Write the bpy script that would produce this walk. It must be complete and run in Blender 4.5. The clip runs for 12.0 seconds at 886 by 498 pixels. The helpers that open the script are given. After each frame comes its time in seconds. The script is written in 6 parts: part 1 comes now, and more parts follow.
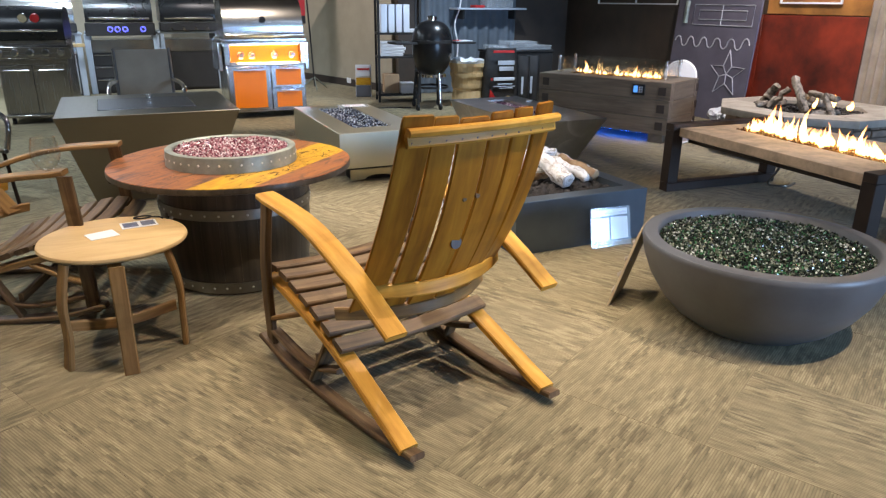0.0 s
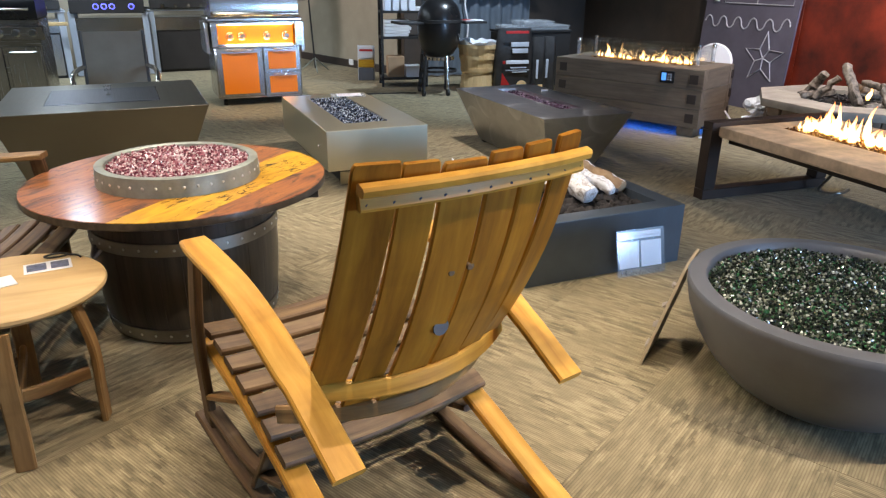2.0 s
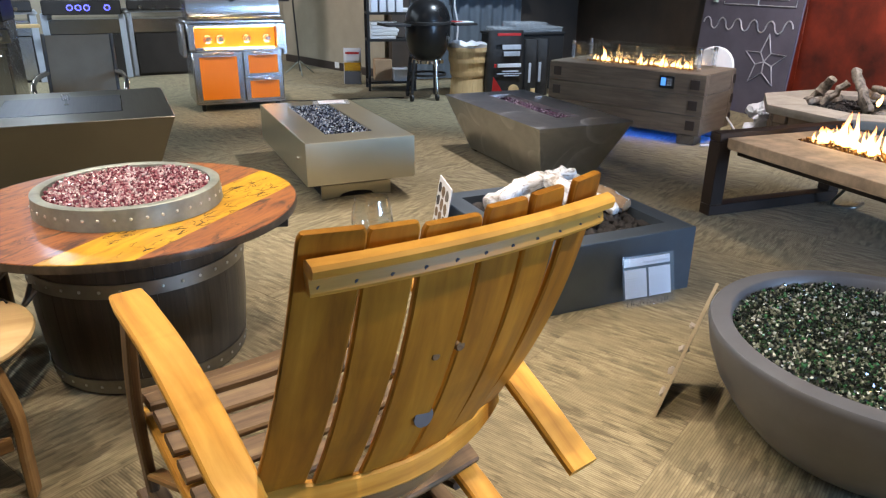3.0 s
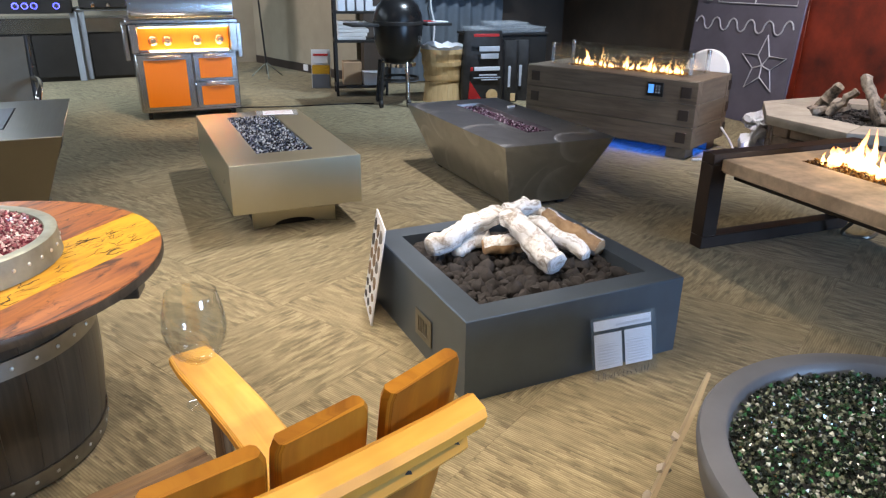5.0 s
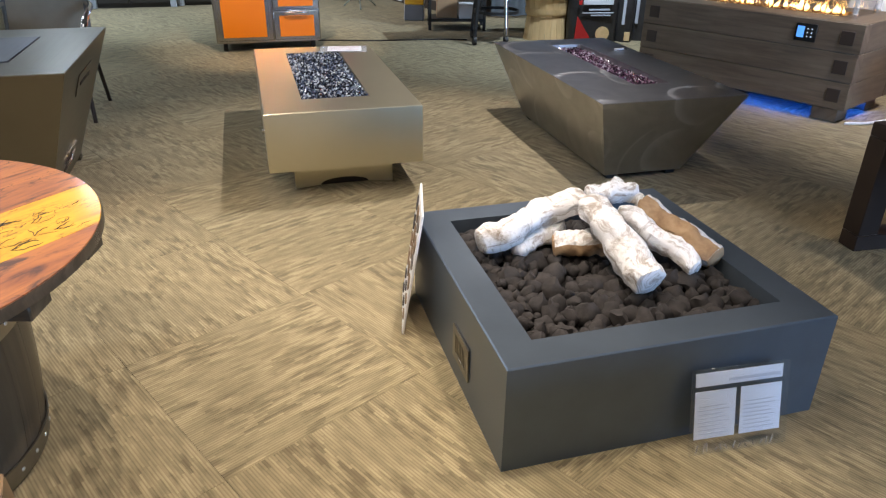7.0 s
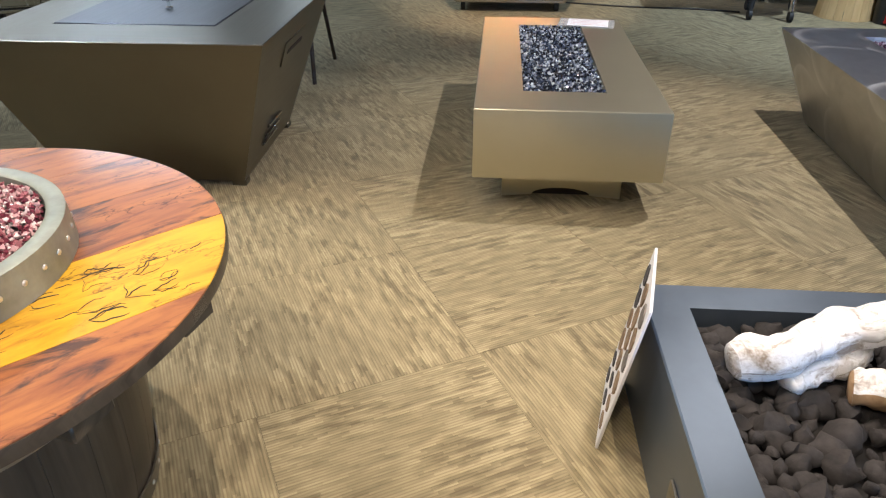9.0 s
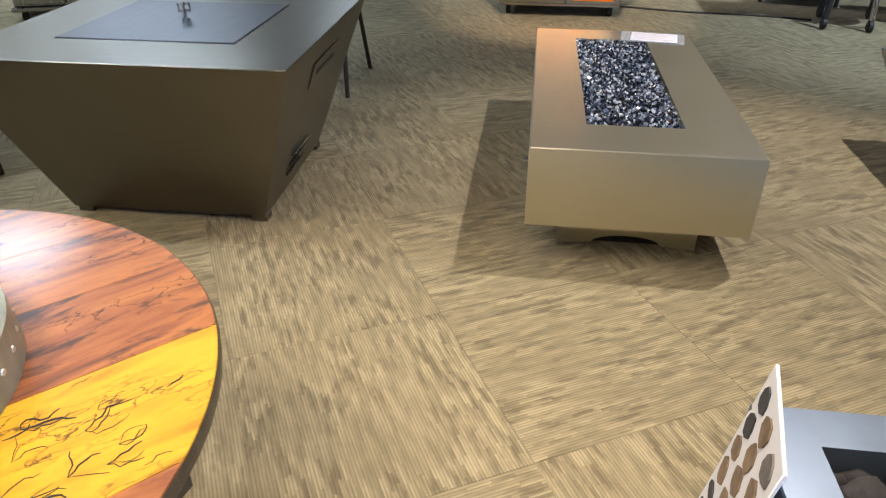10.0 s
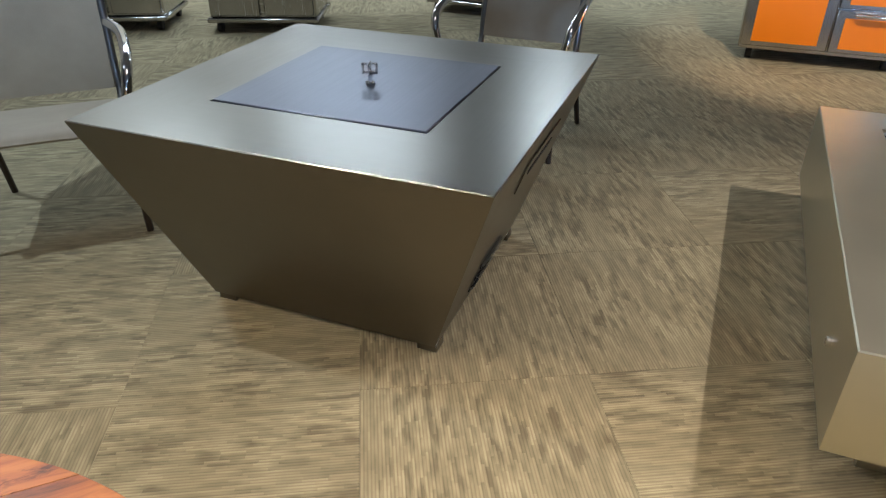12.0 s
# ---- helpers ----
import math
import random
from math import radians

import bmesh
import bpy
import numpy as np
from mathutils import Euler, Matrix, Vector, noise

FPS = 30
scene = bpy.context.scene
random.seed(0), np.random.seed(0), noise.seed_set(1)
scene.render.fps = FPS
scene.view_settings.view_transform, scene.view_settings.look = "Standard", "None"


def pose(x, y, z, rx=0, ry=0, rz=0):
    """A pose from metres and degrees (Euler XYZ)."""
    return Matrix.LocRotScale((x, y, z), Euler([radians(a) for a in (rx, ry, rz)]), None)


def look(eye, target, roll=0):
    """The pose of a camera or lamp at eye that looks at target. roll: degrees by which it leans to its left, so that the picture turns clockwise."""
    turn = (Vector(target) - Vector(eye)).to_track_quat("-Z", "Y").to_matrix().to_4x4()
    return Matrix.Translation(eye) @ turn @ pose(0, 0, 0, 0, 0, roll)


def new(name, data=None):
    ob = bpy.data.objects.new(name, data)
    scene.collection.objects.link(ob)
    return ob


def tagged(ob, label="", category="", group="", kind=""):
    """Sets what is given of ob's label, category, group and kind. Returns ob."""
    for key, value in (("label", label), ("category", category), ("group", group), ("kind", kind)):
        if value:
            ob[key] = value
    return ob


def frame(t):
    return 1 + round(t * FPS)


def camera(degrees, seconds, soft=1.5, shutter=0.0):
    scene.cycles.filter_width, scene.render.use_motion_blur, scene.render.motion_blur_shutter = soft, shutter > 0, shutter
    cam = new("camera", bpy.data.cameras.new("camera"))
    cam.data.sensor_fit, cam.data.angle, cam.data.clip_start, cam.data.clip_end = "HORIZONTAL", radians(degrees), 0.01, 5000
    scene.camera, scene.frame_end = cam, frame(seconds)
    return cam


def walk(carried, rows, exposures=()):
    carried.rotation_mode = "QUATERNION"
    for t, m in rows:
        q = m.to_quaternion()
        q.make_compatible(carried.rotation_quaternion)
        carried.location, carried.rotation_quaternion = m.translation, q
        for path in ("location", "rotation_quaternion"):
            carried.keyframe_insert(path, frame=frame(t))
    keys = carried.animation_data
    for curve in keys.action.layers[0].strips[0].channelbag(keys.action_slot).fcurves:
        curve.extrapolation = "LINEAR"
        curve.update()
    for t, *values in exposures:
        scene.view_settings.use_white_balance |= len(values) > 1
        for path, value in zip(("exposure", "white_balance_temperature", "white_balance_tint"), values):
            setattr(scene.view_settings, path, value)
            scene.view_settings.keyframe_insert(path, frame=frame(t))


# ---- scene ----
cam = camera(65.1, 12.0, 1.25)
METRES, EYE, TILT, LEAN, TURN = 4.372, 1.345, 0.0, 0.0, -23.9
ROWS = [
    (0.0, 0.0, 0.0, 0.0, 0.18, -19.7, -0.52),
    (0.5, -0.0022, 0.0362, -0.0022, 0.95, -20.41, -0.51),
    (1.0, 0.0091, 0.0797, 0.0007, 1.17, -21.08, -0.52),
    (1.5, 0.0192, 0.1171, 0.0014, 1.3, -21.45, -0.55),
    (2.0, 0.0164, 0.1581, 0.004, 1.32, -21.61, -0.56),
    (2.5, 0.01, 0.1951, 0.0029, 0.94, -21.62, -0.54),
    (3.0, 0.0182, 0.2372, 0.0036, 0.54, -21.59, -0.58),
    (5.0, 0.0738, 0.3845, -0.0012, 0.17, -21.72, -0.62),
    (5.5, 0.0922, 0.4154, -0.0018, 0.39, -21.96, -0.62),
    (6.0, 0.0995, 0.4544, -0.012, 1.67, -22.41, -0.61),
    (6.5, 0.1002, 0.4975, -0.0184, 4.79, -24.2, -0.58),
    (7.0, 0.1046, 0.544, -0.0221, 9.41, -26.91, -0.53),
    (7.5, 0.1089, 0.583, -0.0235, 17.58, -29.07, -0.35),
    (9.5, 0.0484, 0.7254, -0.023, 30.48, -31.03, -0.04),
    (10.0, 0.0097, 0.7605, -0.0231, 32.0, -31.41, -0.08),
    (10.5, -0.0337, 0.7913, -0.0201, 32.79, -31.56, -0.09),
    (11.0, -0.0668, 0.823, -0.0159, 35.63, -31.5, -0.12),
    (11.5, -0.0925, 0.8471, -0.0171, 42.45, -31.44, -0.06),
    (12.0, -0.13, 0.8811, -0.0189, 46.84, -31.34, -0.01),
]
walk(cam, [(t, pose(0, 0, EYE, TILT, LEAN, TURN) @ pose(METRES * x, METRES * y, METRES * z, 90 + pitch, roll, yaw)) for t, x, y, z, yaw, pitch, roll in ROWS])

# The plan below is drawn in units of U metres.
U = 0.885
X0, X1, Y0, Y1 = -4.6, 7.5, -4.0, 14.6

# ---- light ----
world = bpy.data.worlds.new("world")
scene.world = world
world.use_nodes = True
world.node_tree.nodes["Background"].inputs[0].default_value = (0.9, 0.95, 1.0, 1)
world.node_tree.nodes["Background"].inputs[1].default_value = 0.05

WARM, NEUTRAL, COOL = (1.0, 0.835, 0.685), (1.0, 0.915, 0.90), (0.70, 0.84, 1.0)
CEILING_Z = 3.7


def ceiling_spot(x, y, tx, ty, watts, colour, cone=80, size=0.025, blend=0.7):
    data = bpy.data.lights.new("ceiling_spot", "SPOT")
    data.energy, data.color, data.spot_size, data.spot_blend = watts, colour, radians(cone), blend
    data.shadow_soft_size = size
    ob = new("ceiling_spot", data)
    ob.matrix_world = look((U * x, U * y, U * (CEILING_Z - 0.15)), (U * tx, U * ty, 0))
    return ob


def ceiling_fill(x, y, sx, sy, watts, colour):
    data = bpy.data.lights.new("ceiling_fill_light", "AREA")
    data.shape, data.size, data.size_y = "RECTANGLE", U * sx, U * sy
    data.energy, data.color = watts, colour
    ob = new("ceiling_fill_light", data)
    ob.matrix_world = pose(U * x, U * y, U * (CEILING_Z - 0.05))
    return ob


ceiling_spot(-1.44, 3.73, 0.9, 4.3, 180, WARM, 78, 0.03)
ceiling_spot(-0.43, 3.4, 0.4, 3.6, 135, WARM, 84, 0.03)
ceiling_spot(3.3, 6.6, 2.3, 6.1, 440, NEUTRAL, 66)
ceiling_spot(1.3, 5.15, 1.35, 4.1, 230, WARM, 66)
ceiling_spot(-2.2, 5.3, -1.1, 5.6, 250, COOL, 76)
ceiling_spot(2.66, 3.9, 1.4, 3.4, 250, WARM, 58)
ceiling_spot(1.15, 1.7, 1.3, 2.8, 200, WARM, 92)
ceiling_spot(3.0, 0.7, 1.9, 1.0, 430, WARM, 68)
ceiling_spot(1.8, 7.5, 1.7, 9.9, 400, WARM, 38)
ceiling_spot(-0.2, 10.9, 0.2, 13.0, 380, COOL, 95)
ceiling_spot(-2.0, 7.6, -1.8, 9.0, 150, COOL, 70)
# unseen spots added to brighten back corner, beige wall, red panel and bench
ceiling_spot(4.9, 8.4, 4.9, 9.6, 540, COOL, 90)
ceiling_spot(1.4, 11.2, 3.6, 12.9, 230, NEUTRAL, 90)
ceiling_spot(5.7, 5.0, 7.3, 6.2, 520, NEUTRAL, 90)
ceiling_spot(5.3, 4.3, 4.6, 3.7, 170, WARM, 44)
# unseen area lamps, added as soft fill and for reflections in the steel tabletop
ceiling_fill(0.5, 5.5, 1.2, 1.2, 12, NEUTRAL)
ceiling_fill(4.0, 2.5, 1.2, 1.2, 14, COOL)
ceiling_fill(-3.2, 11.6, 2.0, 0.9, 105, COOL)
ceiling_fill(-0.9, 12.8, 0.35, 1.2, 55, COOL)
ceiling_fill(-3.6, 8.8, 1.0, 1.0, 85, COOL)


# cool area lamp for the bluish south faces; its window is assumed, unseen
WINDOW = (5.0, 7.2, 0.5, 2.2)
wl = bpy.data.lights.new("assumed_window_light", "AREA")
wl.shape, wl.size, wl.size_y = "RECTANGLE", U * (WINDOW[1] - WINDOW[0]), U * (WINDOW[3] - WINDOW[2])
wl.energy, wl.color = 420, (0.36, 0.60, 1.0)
wlo = new("assumed_window_light", wl)
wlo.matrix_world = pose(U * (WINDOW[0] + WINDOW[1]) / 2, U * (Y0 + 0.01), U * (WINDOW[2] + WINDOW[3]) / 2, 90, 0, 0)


# ---- materials ----
def mat(name, base=(0.5, 0.5, 0.5), rough=0.5, metal=0.0, **kw):
    m = bpy.data.materials.new(name)
    m.use_nodes = True
    b = m.node_tree.nodes["Principled BSDF"]
    b.inputs["Base Color"].default_value = (*base, 1)
    b.inputs["Roughness"].default_value = rough
    b.inputs["Metallic"].default_value = metal
    for k, v in kw.items():
        b.inputs[k.replace("_", " ")].default_value = v
    return m


class Nodes:
    """A short way to write node trees."""

    def __init__(self, m):
        self.t = m.node_tree
        self.b = self.t.nodes["Principled BSDF"]

    def add(self, kind, links=(), **props):
        n = self.t.nodes.new(kind)
        for k, v in props.items():
            if k == "operation":
                n.operation = v
            elif k == "blend_type":
                n.blend_type = v
            elif k == "data_type":
                n.data_type = v
            elif k == "feature":
                n.feature = v
        for socket, value in links:
            if isinstance(value, bpy.types.NodeSocket):
                self.t.links.new(value, n.inputs[socket])
            else:
                n.inputs[socket].default_value = value
        return n

    def link(self, a, b):
        self.t.links.new(a, b)

    def coords(self, kind="UV", scale=(1, 1, 1), shift=True):
        """Texture coordinates, shifted by the object's own random number."""
        tc = self.add("ShaderNodeTexCoord")
        out = tc.outputs[kind]
        if shift:
            info = self.add("ShaderNodeObjectInfo")
            mul = self.add("ShaderNodeMath", [(0, info.outputs["Random"]), (1, 37.0)], operation="MULTIPLY")
            vec = self.add("ShaderNodeVectorMath", [(0, out), (1, mul.outputs[0])], operation="ADD")
            out = vec.outputs[0]
        mp = self.add("ShaderNodeMapping", [("Vector", out), ("Scale", scale)])
        return mp.outputs[0]

    def noise(self, vec, scale, detail=4, rough=0.55, distort=0.0):
        n = self.add("ShaderNodeTexNoise", [("Vector", vec), ("Scale", scale), ("Detail", detail), ("Roughness", rough), ("Distortion", distort)])
        return n.outputs["Fac"]

    def ramp(self, fac, stops):
        r = self.add("ShaderNodeValToRGB", [("Fac", fac)])
        e = r.color_ramp.elements
        while len(e) < len(stops):
            e.new(0.5)
        for el, (p, c) in zip(e, stops):
            el.position = p
            el.color = (*c, 1) if len(c) == 3 else c
        return r.outputs["Color"]

    def mix(self, fac, a, b, blend="MIX"):
        n = self.t.nodes.new("ShaderNodeMix")
        n.data_type, n.blend_type = "RGBA", blend
        for s, v in ((0, fac), (6, a), (7, b)):
            if isinstance(v, bpy.types.NodeSocket):
                self.t.links.new(v, n.inputs[s])
            elif s == 0:
                n.inputs[s].default_value = v
            else:
                n.inputs[s].default_value = (*v, 1) if len(v) == 3 else v
        return n.outputs[2]

    def colour(self, c):
        self.link(c, self.b.inputs["Base Color"])

    def rough(self, fac, lo, hi):
        n = self.add("ShaderNodeMapRange", [("Value", fac), ("To Min", lo), ("To Max", hi)])
        self.link(n.outputs[0], self.b.inputs["Roughness"])

    def bump(self, h, strength=0.3, distance=0.002):
        n = self.add("ShaderNodeBump", [("Height", h), ("Strength", strength), ("Distance", distance)])
        self.link(n.outputs[0], self.b.inputs["Normal"])


def painted(name, base, rough=0.5, metal=0.0, grime=0.25, scale=3.0, grain=120.0, bump=0.1, kind="Object"):
    """Paint, powder coat or plaster: faint blotches, fine grain."""
    m = mat(name, base, rough, metal)
    n = Nodes(m)
    v = n.coords(kind)
    big = n.noise(v, scale, 5, 0.6)
    fine = n.noise(v, grain, 2)
    dark = tuple(c * (1 - grime) for c in base)
    light = tuple(min(1, c * (1 + grime * 0.6)) for c in base)
    n.colour(n.ramp(big, [(0.3, dark), (0.7, light)]))
    n.rough(big, rough * 0.85, min(1, rough * 1.2))
    n.bump(fine, bump, 0.001)
    return m


def wood(name, light, mid, dark, rough=0.45, along=3.0, across=55.0, burn=0.0):
    """Grain along u; burn: how much dark char lies across the board in bands."""
    m = mat(name, mid, rough)
    n = Nodes(m)
    v = n.coords("UV", (along, across, 1))
    g = n.noise(v, 1.0, 6, 0.6, 0.4)
    c = n.ramp(g, [(0.28, dark), (0.5, mid), (0.72, light)])
    blot = n.noise(n.coords("UV", (3.0, 9.0, 1)), 1.0, 4, 0.65)
    c = n.mix(n.ramp(blot, [(0.45, (0, 0, 0)), (0.75, (0.55, 0.55, 0.55))]), c, dark, "MIX")
    if burn:
        band = n.noise(n.coords("UV", (7.0, 1.5, 1)), 1.0, 3, 0.6)
        c = n.mix(n.ramp(band, [(0.56, (0, 0, 0)), (0.7, (burn, burn, burn))]), c, tuple(x * 0.25 for x in dark), "MIX")
    n.colour(c)
    n.b.inputs["Specular IOR Level"].default_value = 0.28
    n.rough(g, rough * 0.8, rough * 1.25)
    n.bump(g, 0.25, 0.002)
    return m


def brushed(name, base, rough=0.3, streak=(2.0, 160.0, 1.0), blotch=0.12, kind="UV"):
    m = mat(name, base, rough, 1.0)
    n = Nodes(m)
    s = n.noise(n.coords(kind, streak), 1.0, 4, 0.6)
    big = n.noise(n.coords("Object"), 4.0, 4, 0.6)
    c = n.ramp(big, [(0.25, tuple(x * (1 - blotch) for x in base)), (0.75, tuple(min(1, x * (1 + blotch)) for x in base))])
    n.colour(c)
    n.rough(s, rough * 0.88, rough * 1.15)
    n.bump(s, 0.015, 0.0002)
    return m


def glowing(name, colour, strength):
    m = mat(name, colour, 0.5)
    b = m.node_tree.nodes["Principled BSDF"]
    b.inputs["Emission Color"].default_value = (*colour, 1)
    b.inputs["Emission Strength"].default_value = strength
    return m


def clear_glass(name, tint=(0.97, 0.98, 0.98), rough=0.02):
    m = bpy.data.materials.new(name)
    m.use_nodes = True
    t = m.node_tree
    t.nodes.clear()
    out = t.nodes.new("ShaderNodeOutputMaterial")
    gloss = t.nodes.new("ShaderNodeBsdfGlossy")
    gloss.inputs["Roughness"].default_value = rough
    clear = t.nodes.new("ShaderNodeBsdfTransparent")
    clear.inputs["Color"].default_value = (*tint, 1)
    edge = t.nodes.new("ShaderNodeLayerWeight")
    edge.inputs["Blend"].default_value = 0.5
    power = t.nodes.new("ShaderNodeMath")
    power.operation = "POWER"
    power.inputs[1].default_value = 3.5
    fres = t.nodes.new("ShaderNodeMapRange")
    fres.inputs["To Min"].default_value = 0.09
    fres.inputs["To Max"].default_value = 0.5
    t.links.new(edge.outputs["Facing"], power.inputs[0])
    t.links.new(power.outputs[0], fres.inputs["Value"])
    mixer = t.nodes.new("ShaderNodeMixShader")
    t.links.new(fres.outputs[0], mixer.inputs[0])
    t.links.new(clear.outputs[0], mixer.inputs[1])
    t.links.new(gloss.outputs[0], mixer.inputs[2])
    t.links.new(mixer.outputs[0], out.inputs[0])
    return m


def gravel(name, stops, rough=0.08, spec=0.8):
    """Loose glass: every shard takes its own colour."""
    m = mat(name, stops[0][1], rough)
    n = Nodes(m)
    geo = n.add("ShaderNodeNewGeometry")
    r = n.add("ShaderNodeValToRGB", [("Fac", geo.outputs["Random Per Island"])])
    r.color_ramp.interpolation = "CONSTANT"
    e = r.color_ramp.elements
    while len(e) < len(stops):
        e.new(0.5)
    for el, (p, c) in zip(e, stops):
        el.position, el.color = p, (*c, 1)
    n.colour(r.outputs[0])
    n.b.inputs["Specular IOR Level"].default_value = spec
    n.b.inputs["Coat Weight"].default_value = 0.6
    n.b.inputs["Coat Roughness"].default_value = 0.05
    return m


def carpet_material():
    """Ribbed loop pile along u with broken streaks of pale and dark yarn; some areas plain corduroy."""
    m = mat("carpet", (0.25, 0.2, 0.13), 0.95)
    n = Nodes(m)
    n.b.inputs["Specular IOR Level"].default_value = 0.08
    n.b.inputs["Sheen Weight"].default_value = 0.12
    sep = n.add("ShaderNodeSeparateXYZ", [(0, n.coords("UV"))])
    rows = n.add("ShaderNodeMath", [(0, sep.outputs["Y"]), (1, 118.0)], operation="MULTIPLY")
    row = n.add("ShaderNodeMath", [(0, rows.outputs[0])], operation="FLOOR")
    slip = n.add("ShaderNodeTexWhiteNoise")
    slip.noise_dimensions = "1D"
    n.link(row.outputs[0], slip.inputs["W"])
    along = n.add("ShaderNodeMath", [(0, sep.outputs["X"]), (1, 17.0)], operation="MULTIPLY")
    moved = n.add("ShaderNodeMath", [(0, along.outputs[0]), (1, slip.outputs["Value"])], operation="ADD")
    cell = n.add("ShaderNodeMath", [(0, moved.outputs[0])], operation="FLOOR")
    pair = n.add("ShaderNodeCombineXYZ", [("X", cell.outputs[0]), ("Y", row.outputs[0])])
    yarn = n.add("ShaderNodeTexWhiteNoise", [("Vector", pair.outputs[0])])
    yarn.noise_dimensions = "2D"
    group = n.noise(n.coords("UV", (10.0, 42.0, 1)), 1.0, 2, 0.5)
    ground = n.noise(n.coords("UV", (60.0, 80.0, 1)), 1.0, 3, 0.6)
    patch = n.noise(n.coords("UV", (4.5, 7.0, 1)), 1.0, 2, 0.5)
    wear = n.noise(n.coords("Object", (1, 1, 1), False), 0.9, 3, 0.5)
    part_yarn = n.add("ShaderNodeMath", [(0, yarn.outputs["Value"]), (1, 0.22)], operation="MULTIPLY")
    tone = n.add("ShaderNodeMath", [(0, group), (1, part_yarn.outputs[0])], operation="ADD")
    brocade = n.ramp(tone.outputs[0], [(0.42, (0.135, 0.110, 0.064)), (0.54, (0.205, 0.169, 0.098)), (0.64, (0.268, 0.225, 0.132)), (0.78, (0.355, 0.302, 0.182))])
    plain = n.ramp(tone.outputs[0], [(0.40, (0.205, 0.170, 0.099)), (0.80, (0.285, 0.240, 0.142))])
    c = n.mix(n.ramp(patch, [(0.42, (0.15, 0.15, 0.15)), (0.54, (1, 1, 1))]), plain, brocade)
    c = n.mix(0.16, c, n.ramp(wear, [(0.3, (0.19, 0.158, 0.095)), (0.7, (0.31, 0.262, 0.16))]))
    rib = n.add("ShaderNodeTexWave", [("Vector", n.coords("UV", (1, 1, 1), False)), ("Scale", 37.07), ("Distortion", 0.1)])
    rib.bands_direction = "Y"
    # rib grooves also darkened in the colour, as shade between the rows
    c = n.mix(n.ramp(rib.outputs["Fac"], [(0.0, (0.36, 0.36, 0.36)), (0.6, (0, 0, 0))]), c, (0.075, 0.06, 0.04))
    n.colour(c)
    hsum = n.add("ShaderNodeMath", [(0, rib.outputs["Fac"]), (1, ground)], operation="ADD")
    n.bump(hsum.outputs[0], 0.2, 0.003)
    return m


def swirled():
    """Mirror steel ground in overlapping, fading crescents."""
    m = mat("swirled_steel", (0.42, 0.41, 0.41), 0.25, 1.0)
    n = Nodes(m)
    flat = n.coords("Object", (1, 1, 1), False)
    f = n.noise(n.coords("Object", (5, 5, 5), False), 1.0, 5, 0.6, 1.2)
    c = n.ramp(f, [(0.3, (0.44, 0.45, 0.47)), (0.7, (0.56, 0.565, 0.58))])
    arcs = None
    for scale, width, level in ((2.5, 0.12, 0.45), (1.8, 0.035, 0.35)):
        v = n.add("ShaderNodeTexVoronoi", [("Vector", flat), ("Scale", scale), ("Randomness", 0.55)])
        arc = n.ramp(v.outputs["Distance"], [(0.0, (0, 0, 0)), (0.50 - width, (0, 0, 0)), (0.48, (level, level, level)), (0.50, (0, 0, 0))])
        off = n.add("ShaderNodeVectorMath", [(0, flat), (1, v.outputs["Position"])], operation="SUBTRACT")
        sep = n.add("ShaderNodeSeparateXYZ", [(0, off.outputs[0])])
        side = n.add("ShaderNodeMath", [(0, sep.outputs["Y"]), (1, sep.outputs["X"])], operation="SUBTRACT")
        half = n.add("ShaderNodeMapRange", [("Value", side.outputs[0]), ("From Min", 0.0), ("From Max", 0.10)])
        arc = n.mix(1.0, arc, n.ramp(half.outputs[0], [(0.0, (0, 0, 0)), (1.0, (1, 1, 1))]), "MULTIPLY")
        arcs = arc if arcs is None else n.mix(1.0, arcs, arc, "LIGHTEN")
    n.colour(n.mix(arcs, c, (0.86, 0.86, 0.87)))
    n.rough(arcs, 0.32, 0.6)
    n.bump(f, 0.06, 0.001)
    return m


M_CARPET = carpet_material()
M_SUB = painted("carpet_backing", (0.11, 0.09, 0.06), 0.95)
M_WALL = painted("beige_wall_paint", (0.36, 0.31, 0.23), 0.8, grime=0.12, bump=0.2)
M_DARKWALL = painted("dark_wall_paint", (0.062, 0.044, 0.032), 0.6, grime=0.3)
M_CEIL = painted("ceiling_paint", (0.20, 0.20, 0.21), 0.9)
M_BASE = painted("baseboard_brown", (0.045, 0.033, 0.028), 0.5)
M_STAVE = wood("oak_stave_honey", (0.50, 0.242, 0.027), (0.365, 0.155, 0.014), (0.17, 0.060, 0.007), 0.42, 1.8, 16.0, 0.25)
M_STAVE_L = wood("oak_stave_pale", (0.72, 0.42, 0.085), (0.60, 0.31, 0.048), (0.36, 0.155, 0.02), 0.42, 1.8, 16.0, 0.3)
M_STAVE_D = wood("oak_stave_weathered", (0.25, 0.17, 0.085), (0.15, 0.095, 0.05), (0.06, 0.035, 0.02), 0.5, 2.2, 38.0, 0.4)
M_OAKTOP = wood("pale_oak_top", (0.62, 0.455, 0.235), (0.55, 0.39, 0.185), (0.44, 0.29, 0.125), 0.5, 2.0, 14.0, 0.0)
